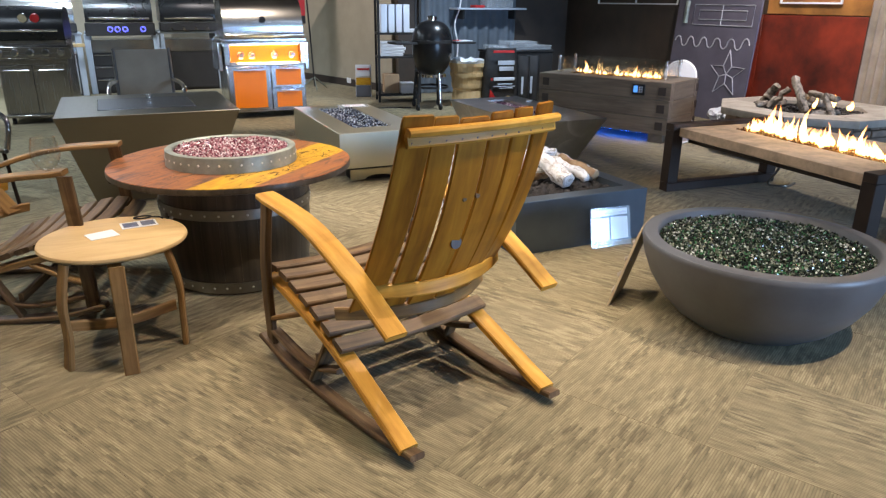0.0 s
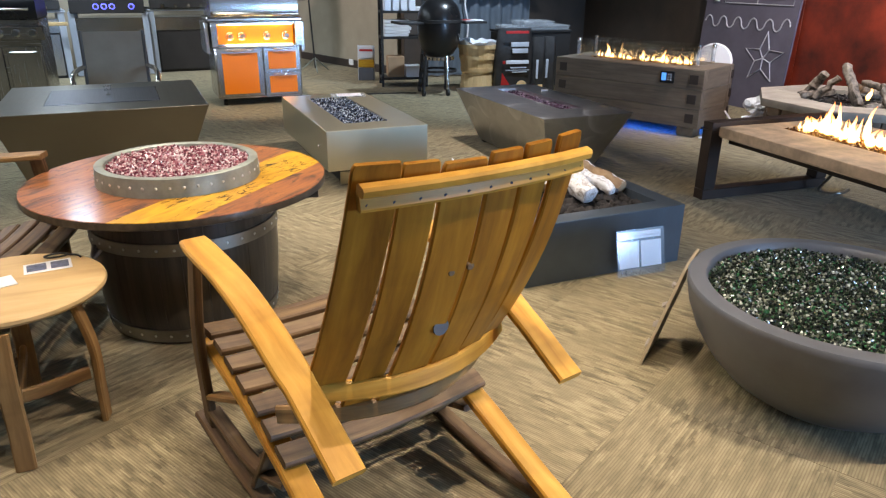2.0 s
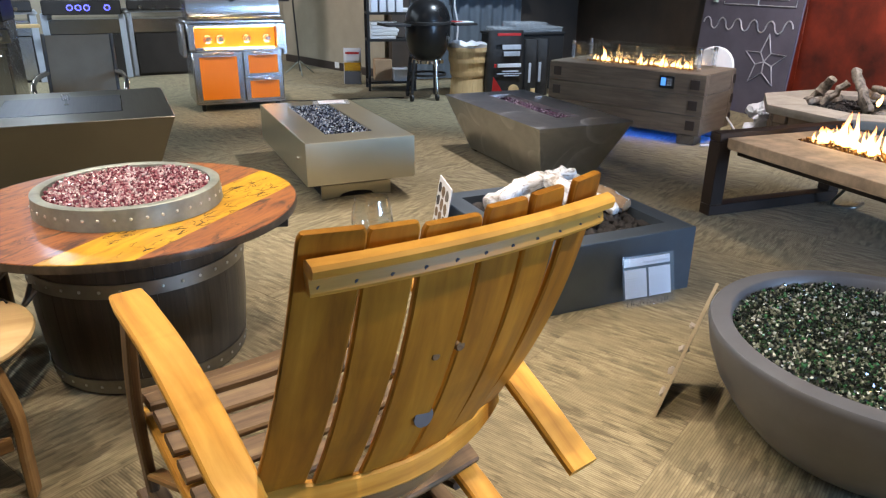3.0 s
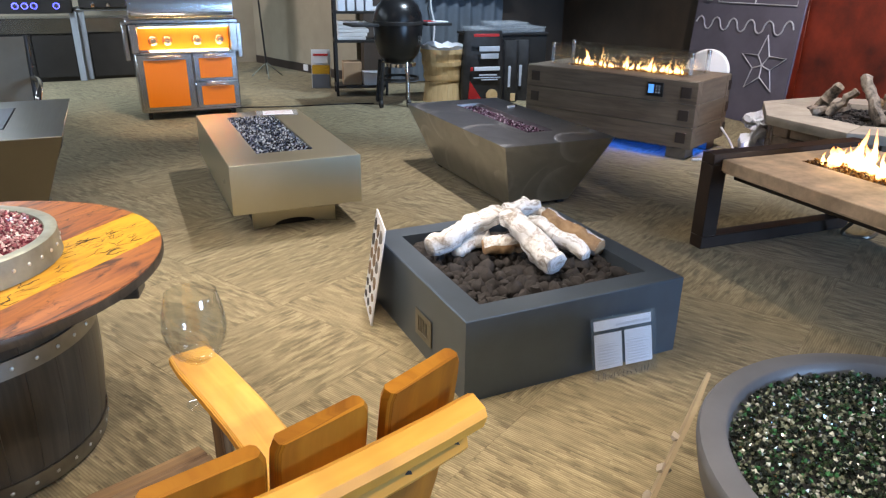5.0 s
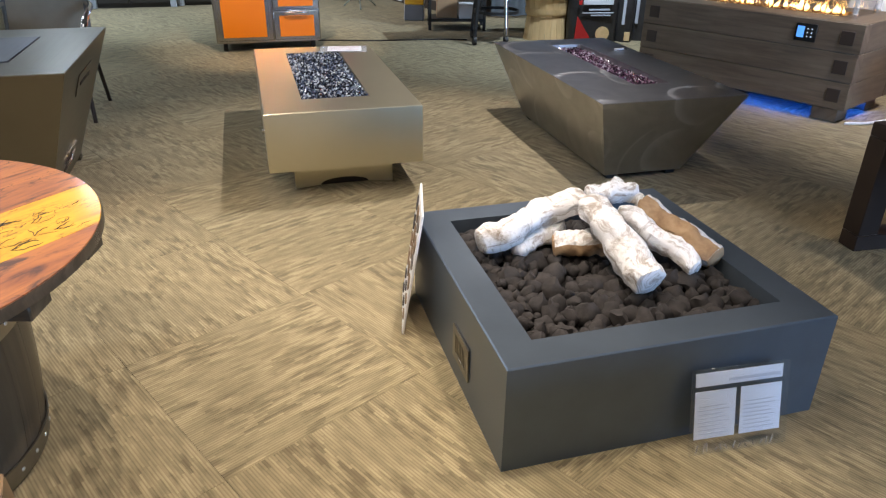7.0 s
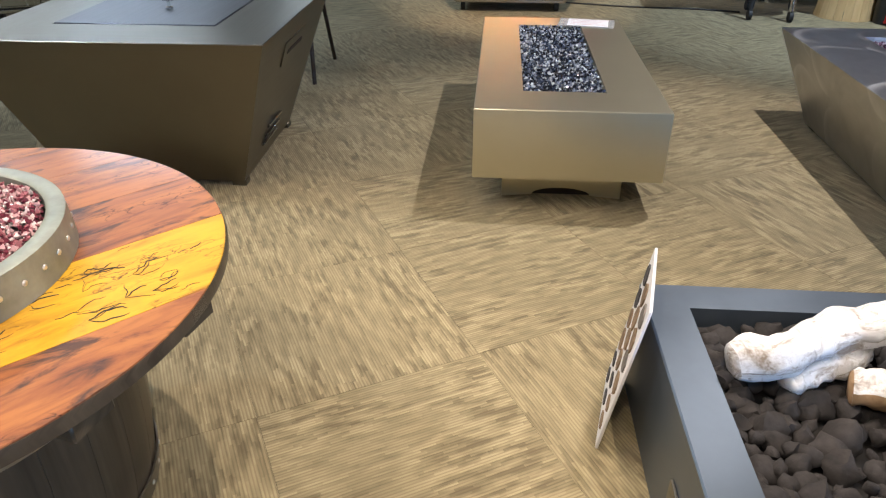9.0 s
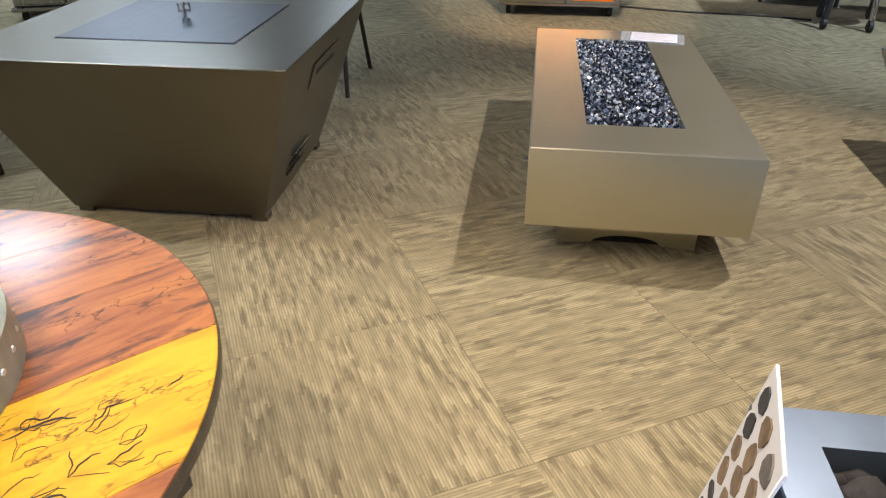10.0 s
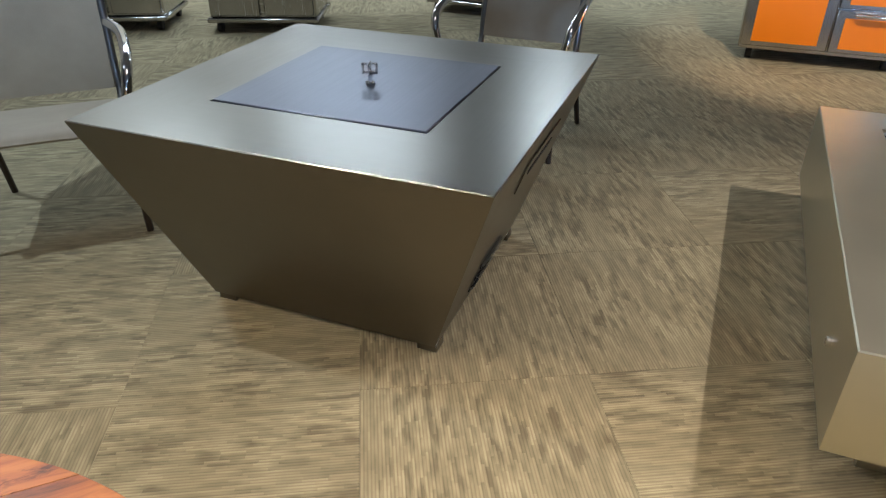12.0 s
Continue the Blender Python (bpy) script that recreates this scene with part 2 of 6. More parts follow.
def slab_wood(name, light, mid, dark, veins, cells, open_at=0.46, width=0.05):
    """Figured slab: long dark flames of grain, blotches and fine crackle."""
    m = mat(name, mid, 0.24)
    n = Nodes(m)
    n.b.inputs["Coat Weight"].default_value = 0.28
    n.b.inputs["Coat Roughness"].default_value = 0.14
    n.b.inputs["Specular IOR Level"].default_value = 0.3
    g = n.noise(n.coords("UV", (4.0, 20.0, 1)), 1.0, 6, 0.62, 1.0)
    c = n.ramp(g, [(0.28, dark), (0.42, mid), (0.60, light)])
    blot = n.noise(n.coords("UV", (6.0, 17.0, 1)), 1.0, 5, 0.68, 0.6)
    c = n.mix(n.ramp(blot, [(0.53, (0, 0, 0)), (0.64, (veins, veins, veins))]), c, dark)
    warp = n.add("ShaderNodeTexNoise", [("Vector", n.coords("UV", (30.0, 60.0, 1))), ("Scale", 1.0), ("Detail", 3.0)])
    vec = n.add("ShaderNodeVectorMath", [(0, n.coords("UV", cells)), (1, warp.outputs["Color"])], operation="ADD")
    v = n.add("ShaderNodeTexVoronoi", [("Vector", vec.outputs[0]), ("Scale", 1.0)], feature="DISTANCE_TO_EDGE")
    line = n.ramp(v.outputs["Distance"], [(0.0, (1, 1, 1)), (width, (0, 0, 0))])
    gate = n.ramp(n.noise(n.coords("UV", (6.0, 12.0, 1)), 1.0, 3), [(open_at, (0, 0, 0)), (open_at + 0.1, (0.92, 0.92, 0.92))])
    c = n.mix(n.mix(1.0, line, gate, "MULTIPLY"), c, (0.03, 0.012, 0.008))
    n.colour(c)
    n.rough(g, 0.34, 0.5)
    n.bump(g, 0.1, 0.001)
    return m


M_MESQ = slab_wood("red_mesquite", (0.36, 0.142, 0.048), (0.23, 0.084, 0.036), (0.038, 0.025, 0.025), 0.9, (16, 44, 1), 0.55, 0.05)
M_YELLOW = slab_wood("yellow_spalted", (0.60, 0.35, 0.025), (0.49, 0.255, 0.016), (0.28, 0.13, 0.012), 0.2, (16, 60, 1), 0.52, 0.05)
M_BARREL = wood("barrel_dark", (0.105, 0.086, 0.060), (0.072, 0.058, 0.042), (0.040, 0.032, 0.024), 0.30, 1.5, 30.0)
M_HOOP = painted("galvanised_hoop", (0.30, 0.33, 0.29), 0.45, 0.45, 0.4, 9)
M_HOOP_D = brushed("dark_hoop", (0.30, 0.285, 0.25), 0.42, (3, 40, 1), 0.4)
M_RIVET = mat("rivet", (0.68, 0.69, 0.66), 0.35, 0.8)
M_STEEL = brushed("brushed_steel", (0.178, 0.165, 0.140), 0.30, (110.0, 3.0, 1.0), 0.05)
M_LID = brushed("lid_steel", (0.125, 0.13, 0.155), 0.38, (110.0, 3.0, 1.0), 0.05)
M_DARKSTEEL = brushed("dark_stainless", (0.42, 0.405, 0.39), 0.26)
M_SWIRL = swirled()
M_INOX = brushed("stainless", (0.50, 0.49, 0.48), 0.22)
M_CHROME = mat("chrome", (0.8, 0.8, 0.8), 0.1, 1.0)
M_PEWTER = painted("pewter_coat", (0.52, 0.49, 0.37), 0.30, 0.85, 0.06, 3, 300, 0.004)
M_SLATE = painted("slate_blue_coat", (0.105, 0.135, 0.172), 0.33, 0.55, 0.12, 6, 300, 0.06)
M_BOWL = painted("grey_cast_bowl", (0.105, 0.112, 0.126), 0.40, 0.0, 0.2, 5, 90, 0.08)
M_LAVA = painted("lava_rock", (0.030, 0.027, 0.027), 0.95, 0, 0.7, 40, 170, 1.0)
M_BLACK = painted("black_enamel", (0.012, 0.012, 0.013), 0.28, 0, 0.3)
M_SACK = painted("printed_black_sack", (0.028, 0.027, 0.028), 0.42, 0, 0.4, 12, 60, 0.5)
M_BLACKM = painted("matt_black", (0.018, 0.017, 0.017), 0.6, 0, 0.3)
M_BRONZE = painted("dark_bronze_steel", (0.040, 0.026, 0.020), 0.45, 0.3, 0.3)
M_IRON = painted("iron_bracket", (0.05, 0.036, 0.030), 0.55, 0.2, 0.3)
M_SLAB = painted("tan_stone_slab", (0.62, 0.47, 0.33), 0.6, 0, 0.45, 7, 45, 0.8)
M_CAP = painted("grey_stone_cap", (0.35, 0.31, 0.26), 0.7, 0, 0.3, 6, 60, 0.5)
M_STONE = painted("stacked_stone", (0.21, 0.155, 0.115), 0.8, 0, 0.5, 5, 50, 0.6)
M_WEATHER = wood("grey_weathered_wood", (0.20, 0.158, 0.118), (0.155, 0.12, 0.088), (0.10, 0.076, 0.057), 0.6, 2.0, 30.0)
M_ORANGE = painted("orange_panel", (1.0, 0.25, 0.0), 0.4, 0, 0.03)
M_WHITE = painted("white_card", (0.72, 0.73, 0.76), 0.6, 0, 0.05)
M_PAPER = painted("printed_sheet", (0.80, 0.85, 0.95), 0.45, 0, 0.05)
M_INK = painted("grey_print", (0.10, 0.11, 0.13), 0.6)
M_PHOTO = painted("photo_print", (0.10, 0.12, 0.20), 0.4, 0, 0.8, 40, 90, 0.0)
M_GLASS = clear_glass("clear_glass")
M_PLASTIC = clear_glass("clear_plastic", (0.97, 0.98, 0.99), 0.12)
M_SLING = painted("taupe_sling_fabric", (0.36, 0.315, 0.245), 0.75, 0, 0.15, 4, 260, 0.5)
M_TUBE = painted("grey_tube", (0.22, 0.22, 0.22), 0.3, 0.8, 0.2)
M_BOARD = painted("slate_display_board", (0.115, 0.105, 0.14), 0.6, 0, 0.2, 4)
M_RUST = painted("red_rust_panel", (0.17, 0.019, 0.006), 0.5, 0.0, 0.75, 2.5, 60, 0.3)
M_GOLD = painted("amber_rust_panel", (0.30, 0.13, 0.03), 0.5, 0.1, 0.6, 3, 60, 0.3)
M_CORR = painted("corrugated_zinc", (0.42, 0.36, 0.29), 0.45, 0.5, 0.3, 4)
M_CURTAIN = painted("blue_grey_curtain", (0.14, 0.165, 0.195), 0.9, 0, 0.2)
M_BASKET = wood("bushel_basket", (0.80, 0.60, 0.33), (0.72, 0.51, 0.26), (0.56, 0.37, 0.18), 0.6, 2.0, 12.0)
M_RED = painted("red_print", (0.55, 0.02, 0.02), 0.5)
M_PINK = painted("pale_red_print", (0.62, 0.40, 0.42), 0.5)
M_TAN = painted("tan_hardboard", (0.37, 0.30, 0.19), 0.7, 0, 0.3)
M_CARTON = painted("carton", (0.40, 0.26, 0.15), 0.8)
M_BURNER = painted("dull_burner_steel", (0.54, 0.54, 0.58), 0.5, 0.3, 0.2)
M_FROST = painted("crumpled_film", (0.55, 0.58, 0.62), 0.3, 0, 0.2)
M_CASE = painted("cloudy_plastic", (0.62, 0.66, 0.70), 0.25, 0, 0.15)
M_CASE.node_tree.nodes["Principled BSDF"].inputs["Alpha"].default_value = 0.32
M_PRINT = painted("faint_print", (0.55, 0.60, 0.70), 0.6)
M_STAVE_M = wood("oak_stave_brown", (0.40, 0.245, 0.098), (0.29, 0.165, 0.060), (0.14, 0.070, 0.026), 0.45, 1.8, 22.0, 0.3)
M_BLUELED = glowing("blue_led", (0.01, 0.12, 1.0), 26.0)
M_KNOBLED = glowing("blue_knob_light", (0.12, 0.13, 1.0), 4.0)
M_WARMLED = glowing("warm_led", (1.0, 0.66, 0.26), 26.0)
M_SCREEN = glowing("blue_screen", (0.10, 0.35, 0.95), 0.9)
M_WHITELED = glowing("lit_key", (0.7, 0.8, 1.0), 0.7)
M_GREYCAB = painted("pale_grey_cabinet", (0.42, 0.46, 0.52), 0.5, 0, 0.1)
M_DARKCAB = painted("dark_cabinet_panel", (0.040, 0.036, 0.034), 0.4, 0.2, 0.2)
M_EMBER = gravel("amber_fire_glass", [(0, (0.30, 0.13, 0.03)), (0.4, (0.12, 0.05, 0.02)), (0.7, (0.45, 0.24, 0.07))])
# palest stops of the green, plum and garnet glass also paint white glints
M_GREENGLASS = gravel("green_black_glass", [(0, (0.012, 0.017, 0.013)), (0.42, (0.028, 0.052, 0.026)), (0.62, (0.05, 0.16, 0.07)), (0.70, (0.11, 0.12, 0.085)), (0.84, (0.24, 0.26, 0.20)), (0.94, (0.55, 0.57, 0.52))])
M_PURPLE = gravel("plum_glass", [(0, (0.13, 0.028, 0.045)), (0.35, (0.34, 0.13, 0.155)), (0.58, (0.50, 0.31, 0.33)), (0.82, (0.72, 0.62, 0.63))])
M_STEELGLASS = gravel("silver_blue_glass", [(0, (0.010, 0.014, 0.026)), (0.4, (0.06, 0.08, 0.13)), (0.62, (0.26, 0.30, 0.38)), (0.82, (0.70, 0.75, 0.80))])
M_GARNET = gravel("garnet_glass", [(0, (0.035, 0.014, 0.030)), (0.4, (0.11, 0.045, 0.085)), (0.65, (0.28, 0.18, 0.25)), (0.85, (0.64, 0.57, 0.64))])


def birch_material():
    m = mat("birch_bark", (0.75, 0.74, 0.73), 0.7)
    n = Nodes(m)
    s = n.noise(n.coords("UV", (60.0, 12.0, 1)), 1.0, 3, 0.6)
    b = n.noise(n.coords("UV", (7.0, 7.0, 1)), 1.0, 5, 0.7)
    c = n.ramp(b, [(0.30, (0.20, 0.16, 0.12)), (0.38, (0.58, 0.57, 0.56)), (0.47, (0.80, 0.81, 0.83)), (0.8, (0.88, 0.89, 0.91))])
    smudge = n.noise(n.coords("UV", (14.0, 22.0, 1)), 1.0, 5, 0.72, 0.8)
    c = n.mix(n.ramp(smudge, [(0.49, (0, 0, 0)), (0.62, (0.85, 0.85, 0.85))]), c, (0.30, 0.26, 0.22))
    c = n.mix(n.ramp(s, [(0.60, (0, 0, 0)), (0.70, (0.45, 0.45, 0.45))]), c, (0.16, 0.13, 0.10))
    n.colour(c)
    n.bump(smudge, 0.7, 0.008)
    return m


M_BIRCH = birch_material()
M_BIRCHEND = wood("birch_end_grain", (0.46, 0.33, 0.20), (0.35, 0.235, 0.135), (0.19, 0.115, 0.065), 0.7, 20, 20)
M_CERLOG = painted("grey_ceramic_log", (0.24, 0.20, 0.16), 0.9, 0, 0.85, 22, 60, 1.0)


def flame_material():
    m = bpy.data.materials.new("gas_flame")
    m.use_nodes = True
    t = m.node_tree
    t.nodes.clear()
    out = t.nodes.new("ShaderNodeOutputMaterial")
    em = t.nodes.new("ShaderNodeEmission")
    clear = t.nodes.new("ShaderNodeBsdfTransparent")
    mixer = t.nodes.new("ShaderNodeMixShader")
    tc = t.nodes.new("ShaderNodeTexCoord")
    sep = t.nodes.new("ShaderNodeSeparateXYZ")
    t.links.new(tc.outputs["UV"], sep.inputs[0])
    ramp = t.nodes.new("ShaderNodeValToRGB")
    e = ramp.color_ramp.elements
    e[0].position, e[0].color = 0.0, (1.0, 0.50, 0.12, 1)
    e[1].position, e[1].color = 1.0, (1.0, 0.30, 0.05, 1)
    e.new(0.4).color = (1.0, 0.66, 0.27, 1)
    t.links.new(sep.outputs["X"], ramp.inputs[0])
    t.links.new(ramp.outputs[0], em.inputs[0])
    em.inputs[1].default_value = 8.0
    op = t.nodes.new("ShaderNodeValToRGB")
    e = op.color_ramp.elements
    e[0].position, e[0].color = 0.0, (0.35, 0.35, 0.35, 1)
    e[1].position, e[1].color = 1.0, (0.12, 0.12, 0.12, 1)
    e.new(0.3).color = (0.75, 0.75, 0.75, 1)
    t.links.new(sep.outputs["X"], op.inputs[0])
    t.links.new(op.outputs[0], mixer.inputs[0])
    t.links.new(clear.outputs[0], mixer.inputs[1])
    t.links.new(em.outputs[0], mixer.inputs[2])
    t.links.new(mixer.outputs[0], out.inputs[0])
    return m


M_FLAME = flame_material()


# ---- mesh tools ----
class G:
    """Gathers the faces of one mesh, in plan units, with u along the grain."""

    def __init__(self):
        self.v, self.f, self.uv = [], [], []

    def put(self, verts, faces, m=None, grain=0):
        base = len(self.v)
        for p in verts:
            p = Vector(p)
            self.uv.append((p[grain] * U, (p[(grain + 1) % 3] + p[(grain + 2) % 3]) * U))
            self.v.append(m @ p if m else p)
        self.f += [tuple(base + i for i in f) for f in faces]
        return self

    def box(self, x0, x1, y0, y1, z0, z1, b=0.004, m=None, grain=None):
        c = Vector(((x0 + x1) / 2, (y0 + y1) / 2, (z0 + z1) / 2))
        h = (abs(x1 - x0) / 2, abs(y1 - y0) / 2, abs(z1 - z0) / 2)
        b = min(b, 0.45 * min(h))
        if grain is None:
            grain = h.index(max(h))
        verts, idx = [], {}
        for sx in (-1, 1):
            for sy in (-1, 1):
                for sz in (-1, 1):
                    s = (sx, sy, sz)
                    for a in range(3):
                        p = [s[k] * (h[k] if k == a else h[k] - b) for k in range(3)]
                        idx[s, a] = len(verts)
                        verts.append(c + Vector(p))
        faces = []
        for a in range(3):
            o1, o2 = (a + 1) % 3, (a + 2) % 3
            for sa in (-1, 1):
                q = []
                for s1, s2 in ((-1, -1), (1, -1), (1, 1), (-1, 1)):
                    s = [0, 0, 0]
                    s[a], s[o1], s[o2] = sa, s1, s2
                    q.append(idx[tuple(s), a])
                faces.append(q if sa > 0 else q[::-1])
            for s1 in (-1, 1):
                for s2 in (-1, 1):
                    lo, hi = [0, 0, 0], [0, 0, 0]
                    lo[a], hi[a] = -1, 1
                    lo[o1] = hi[o1] = s1
                    lo[o2] = hi[o2] = s2
                    lo, hi = tuple(lo), tuple(hi)
                    q = [idx[lo, o1], idx[hi, o1], idx[hi, o2], idx[lo, o2]]
                    faces.append(q if s1 * s2 < 0 else q[::-1])
        for sx in (-1, 1):
            for sy in (-1, 1):
                for sz in (-1, 1):
                    q = [idx[(sx, sy, sz), a] for a in range(3)]
                    faces.append(q if sx * sy * sz > 0 else q[::-1])
        return self.put(verts, faces, m, grain)

    def loft(self, rings, closed_ring=True, caps=True, m=None, u=None):
        """Joins rings of equally many points; u runs along the rings."""
        base, k = len(self.v), len(rings[0])
        length = 0.0
        for i, ring in enumerate(rings):
            if i:
                length += (Vector(ring[0]) - Vector(rings[i - 1][0])).length
            across = 0.0
            for j, p in enumerate(ring):
                p = Vector(p)
                if j:
                    across += (p - Vector(ring[j - 1])).length
                self.uv.append((u[i] if u else length * U, across * U))
                self.v.append(m @ p if m else p)
        n = k if closed_ring else k - 1
        for i in range(len(rings) - 1):
            for j in range(n):
                a, b = base + i * k + j, base + i * k + (j + 1) % k
                self.f.append((a, b, b + k, a + k))
        if caps:
            self.f.append(tuple(base + j for j in range(k))[::-1])
            self.f.append(tuple(base + (len(rings) - 1) * k + j for j in range(k)))
        return self

    def tube(self, pts, r, n=10, m=None, caps=True):
        pts = [Vector(p) for p in pts]
        radii = r if isinstance(r, (list, tuple)) else [r] * len(pts)
        up = Vector((0.03, 0.05, 1))
        rings = []
        for i, p in enumerate(pts):
            d = (pts[min(i + 1, len(pts) - 1)] - pts[max(i - 1, 0)]).normalized()
            if abs(d.dot(up.normalized())) > 0.97:
                up = Vector((1, 0.07, 0.02))
            a = d.cross(up).normalized()
            b = a.cross(d)
            up = b
            rings.append([p + radii[i] * (math.cos(t) * a + math.sin(t) * b) for t in (2 * math.pi * j / n for j in range(n))])
        return self.loft(rings, True, caps, m)

    def stave(self, pts, width, thick, side=(1, 0, 0), m=None, cup=0.0):
        """A bent board along pts, width along side, softened edges."""
        pts = [Vector(p) for p in pts]
        widths = width if isinstance(width, (list, tuple)) else [width] * len(pts)
        side = Vector(side).normalized()
        rings = []
        for i, p in enumerate(pts):
            d = (pts[min(i + 1, len(pts) - 1)] - pts[max(i - 1, 0)]).normalized()
            nrm = d.cross(side).normalized()
            w, t = widths[i] / 2, thick / 2
            e = min(0.006, t * 0.5)
            sec = [(-w + e, -t), (0, -t - cup), (w - e, -t), (w, -t + e), (w, t - e), (w - e, t), (0, t - cup), (-w + e, t), (-w, t - e), (-w, -t + e)]
            rings.append([p + a * side + b * nrm for a, b in sec])
        return self.loft(rings, True, True, m)

    def lathe(self, prof, n=48, m=None, caps=False):
        rings = [[(r * math.cos(2 * math.pi * j / n), r * math.sin(2 * math.pi * j / n), z) for j in range(n)] for r, z in prof]
        return self.loft(rings, True, caps, m)

    def prism(self, poly, z0, z1, m=None, b=0.0):
        """An upright slab over a convex outline."""
        c = Vector((sum(p[0] for p in poly) / len(poly), sum(p[1] for p in poly) / len(poly)))

        def ring(z, inset):
            out = []
            for p in poly:
                q = Vector(p) - c
                q = q * max(0.0, 1 - inset / max(q.length, 1e-6))
                out.append((c.x + q.x, c.y + q.y, z))
            return out
        start = len(self.v)
        if b:
            self.loft([ring(z0, b), ring(z0 + b, 0), ring(z1 - b, 0), ring(z1, b)], True, True, m)
        else:
            self.loft([ring(z0, 0), ring(z1, 0)], True, True, m)
        back = m.inverted() if m else Matrix.Identity(4)
        for i in range(start, len(self.v)):
            p = back @ self.v[i]
            self.uv[i] = (p.x * U, p.y * U)
        return self

    def planar(self):
        """Lays the grain flat along x, seen from above."""
        self.uv = [(p.x * U, p.y * U) for p in self.v]
        return self

    def shard(self, p, s, rnd):
        """An angular chip."""
        q = Euler((rnd.uniform(0, 6), rnd.uniform(0, 6), rnd.uniform(0, 6))).to_matrix()
        ax = [(1, 0, 0), (-1, 0, 0), (0, 1, 0), (0, -1, 0), (0, 0, 1), (0, 0, -1)]
        verts = [Vector(p) + q @ (Vector(a) * s * rnd.uniform(0.55, 1.2)) for a in ax]
        faces = [(0, 2, 4), (2, 1, 4), (1, 3, 4), (3, 0, 4), (2, 0, 5), (1, 2, 5), (3, 1, 5), (0, 3, 5)]
        return self.put(verts, faces)

    def rock(self, p, s, rnd, n=1, lump=1.0):
        bm = bmesh.new()
        bmesh.ops.create_icosphere(bm, subdivisions=n + 1, radius=1)
        off = Vector((rnd.uniform(0, 90), rnd.uniform(0, 90), rnd.uniform(0, 90)))
        st = Vector((rnd.uniform(0.8, 1.3), rnd.uniform(0.8, 1.2), rnd.uniform(0.65, 1.0)))
        bm.verts.ensure_lookup_table()
        verts = []
        for v in bm.verts:
            k = 1 + lump * (0.75 * noise.noise(v.co * 1.3 + off) + 0.45 * noise.noise(v.co * 2.7 + off))
            verts.append(Vector(p) + Vector([v.co[i] * st[i] for i in range(3)]) * s * k)
        faces = [[v.index for v in f.verts] for f in bm.faces]
        bm.free()
        return self.put(verts, faces)

    def mesh(self, name, material, smooth=40):
        me = bpy.data.meshes.new(name)
        me.from_pydata([p * U for p in self.v], [], self.f)
        layer = me.uv_layers.new(name="UVMap")
        idx = np.empty(len(me.loops), dtype=np.int32)
        me.loops.foreach_get("vertex_index", idx)
        layer.data.foreach_set("uv", np.array(self.uv, dtype=np.float32)[idx].ravel())
        me.materials.append(material)
        if smooth:
            me.shade_smooth()
            me.set_sharp_from_angle(angle=radians(smooth))
        me.validate()
        return me


def part(name, g, material, parent=None, label="", smooth=40):
    ob = new(name, g.mesh(name, material, smooth))
    if parent:
        ob.parent = parent
    if label:
        tagged(ob, label)
    return ob


def thing(name, x, y, z=0.0, rz=0.0, label="", category="", group="", kind=""):
    ob = new(name)
    ob.empty_display_size = 0.1
    ob.matrix_world = pose(U * x, U * y, U * z, 0, 0, rz)
    return tagged(ob, label, category, group, kind)


def structure(name, g, material, label, category="", smooth=40):
    return tagged(part(name, g, material, None, "", smooth), label, category or name.split("_")[0], "", "structure")


def bezier(pts, n=10):
    """A smooth run through pts (Catmull-Rom)."""
    p = [Vector(q) for q in pts]
    p = [2 * p[0] - p[1]] + p + [2 * p[-1] - p[-2]]
    out = []
    for i in range(1, len(p) - 2):
        for k in range(n):
            t = k / n
            a, b, c, d = p[i - 1], p[i], p[i + 1], p[i + 2]
            out.append(0.5 * ((2 * b) + (c - a) * t + (2 * a - 5 * b + 4 * c - d) * t * t + (3 * b - a - 3 * c + d) * t ** 3))
    out.append(p[-2])
    return out


# ---- setting ----
structure("floor", G().box(X0, X1, Y0, Y1, -0.1, -0.008, 0), M_SUB, "dark concrete slab under carpet tiles", "floor")
structure("ceiling", G().box(X0, X1, Y0, Y1, CEILING_Z, CEILING_Z + 0.1, 0), M_CEIL, "dark grey showroom ceiling", "ceiling")
structure("wall_east", G().box(X1, X1 + 0.15, Y0, Y1, -0.1, CEILING_Z + 0.1, 0), M_DARKWALL, "dark painted showroom wall", "wall")
structure("wall_west", G().box(X0 - 0.15, X0, Y0, Y1, -0.1, CEILING_Z + 0.1, 0), M_WALL, "beige painted showroom wall", "wall")
# unseen opening, pane and frame, made up to hold the cool south lamp
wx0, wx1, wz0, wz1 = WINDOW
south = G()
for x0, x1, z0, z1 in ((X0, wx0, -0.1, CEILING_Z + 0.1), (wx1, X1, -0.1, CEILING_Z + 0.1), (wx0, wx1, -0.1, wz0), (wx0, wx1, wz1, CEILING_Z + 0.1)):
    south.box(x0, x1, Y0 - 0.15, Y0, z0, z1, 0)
structure("wall_south", south, M_WALL, "beige painted showroom wall with an assumed window opening", "wall")
win = structure("window_1", G().box(wx0, wx1, Y0 - 0.09, Y0 - 0.08, wz0, wz1, 0), M_GLASS, "clear pane of an assumed, unseen shop window", "window")
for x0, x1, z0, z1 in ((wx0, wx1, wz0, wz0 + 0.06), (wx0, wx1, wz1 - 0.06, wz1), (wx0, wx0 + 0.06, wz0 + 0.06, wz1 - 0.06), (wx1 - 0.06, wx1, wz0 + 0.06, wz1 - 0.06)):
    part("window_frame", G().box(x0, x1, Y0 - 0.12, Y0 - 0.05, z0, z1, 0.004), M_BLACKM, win)
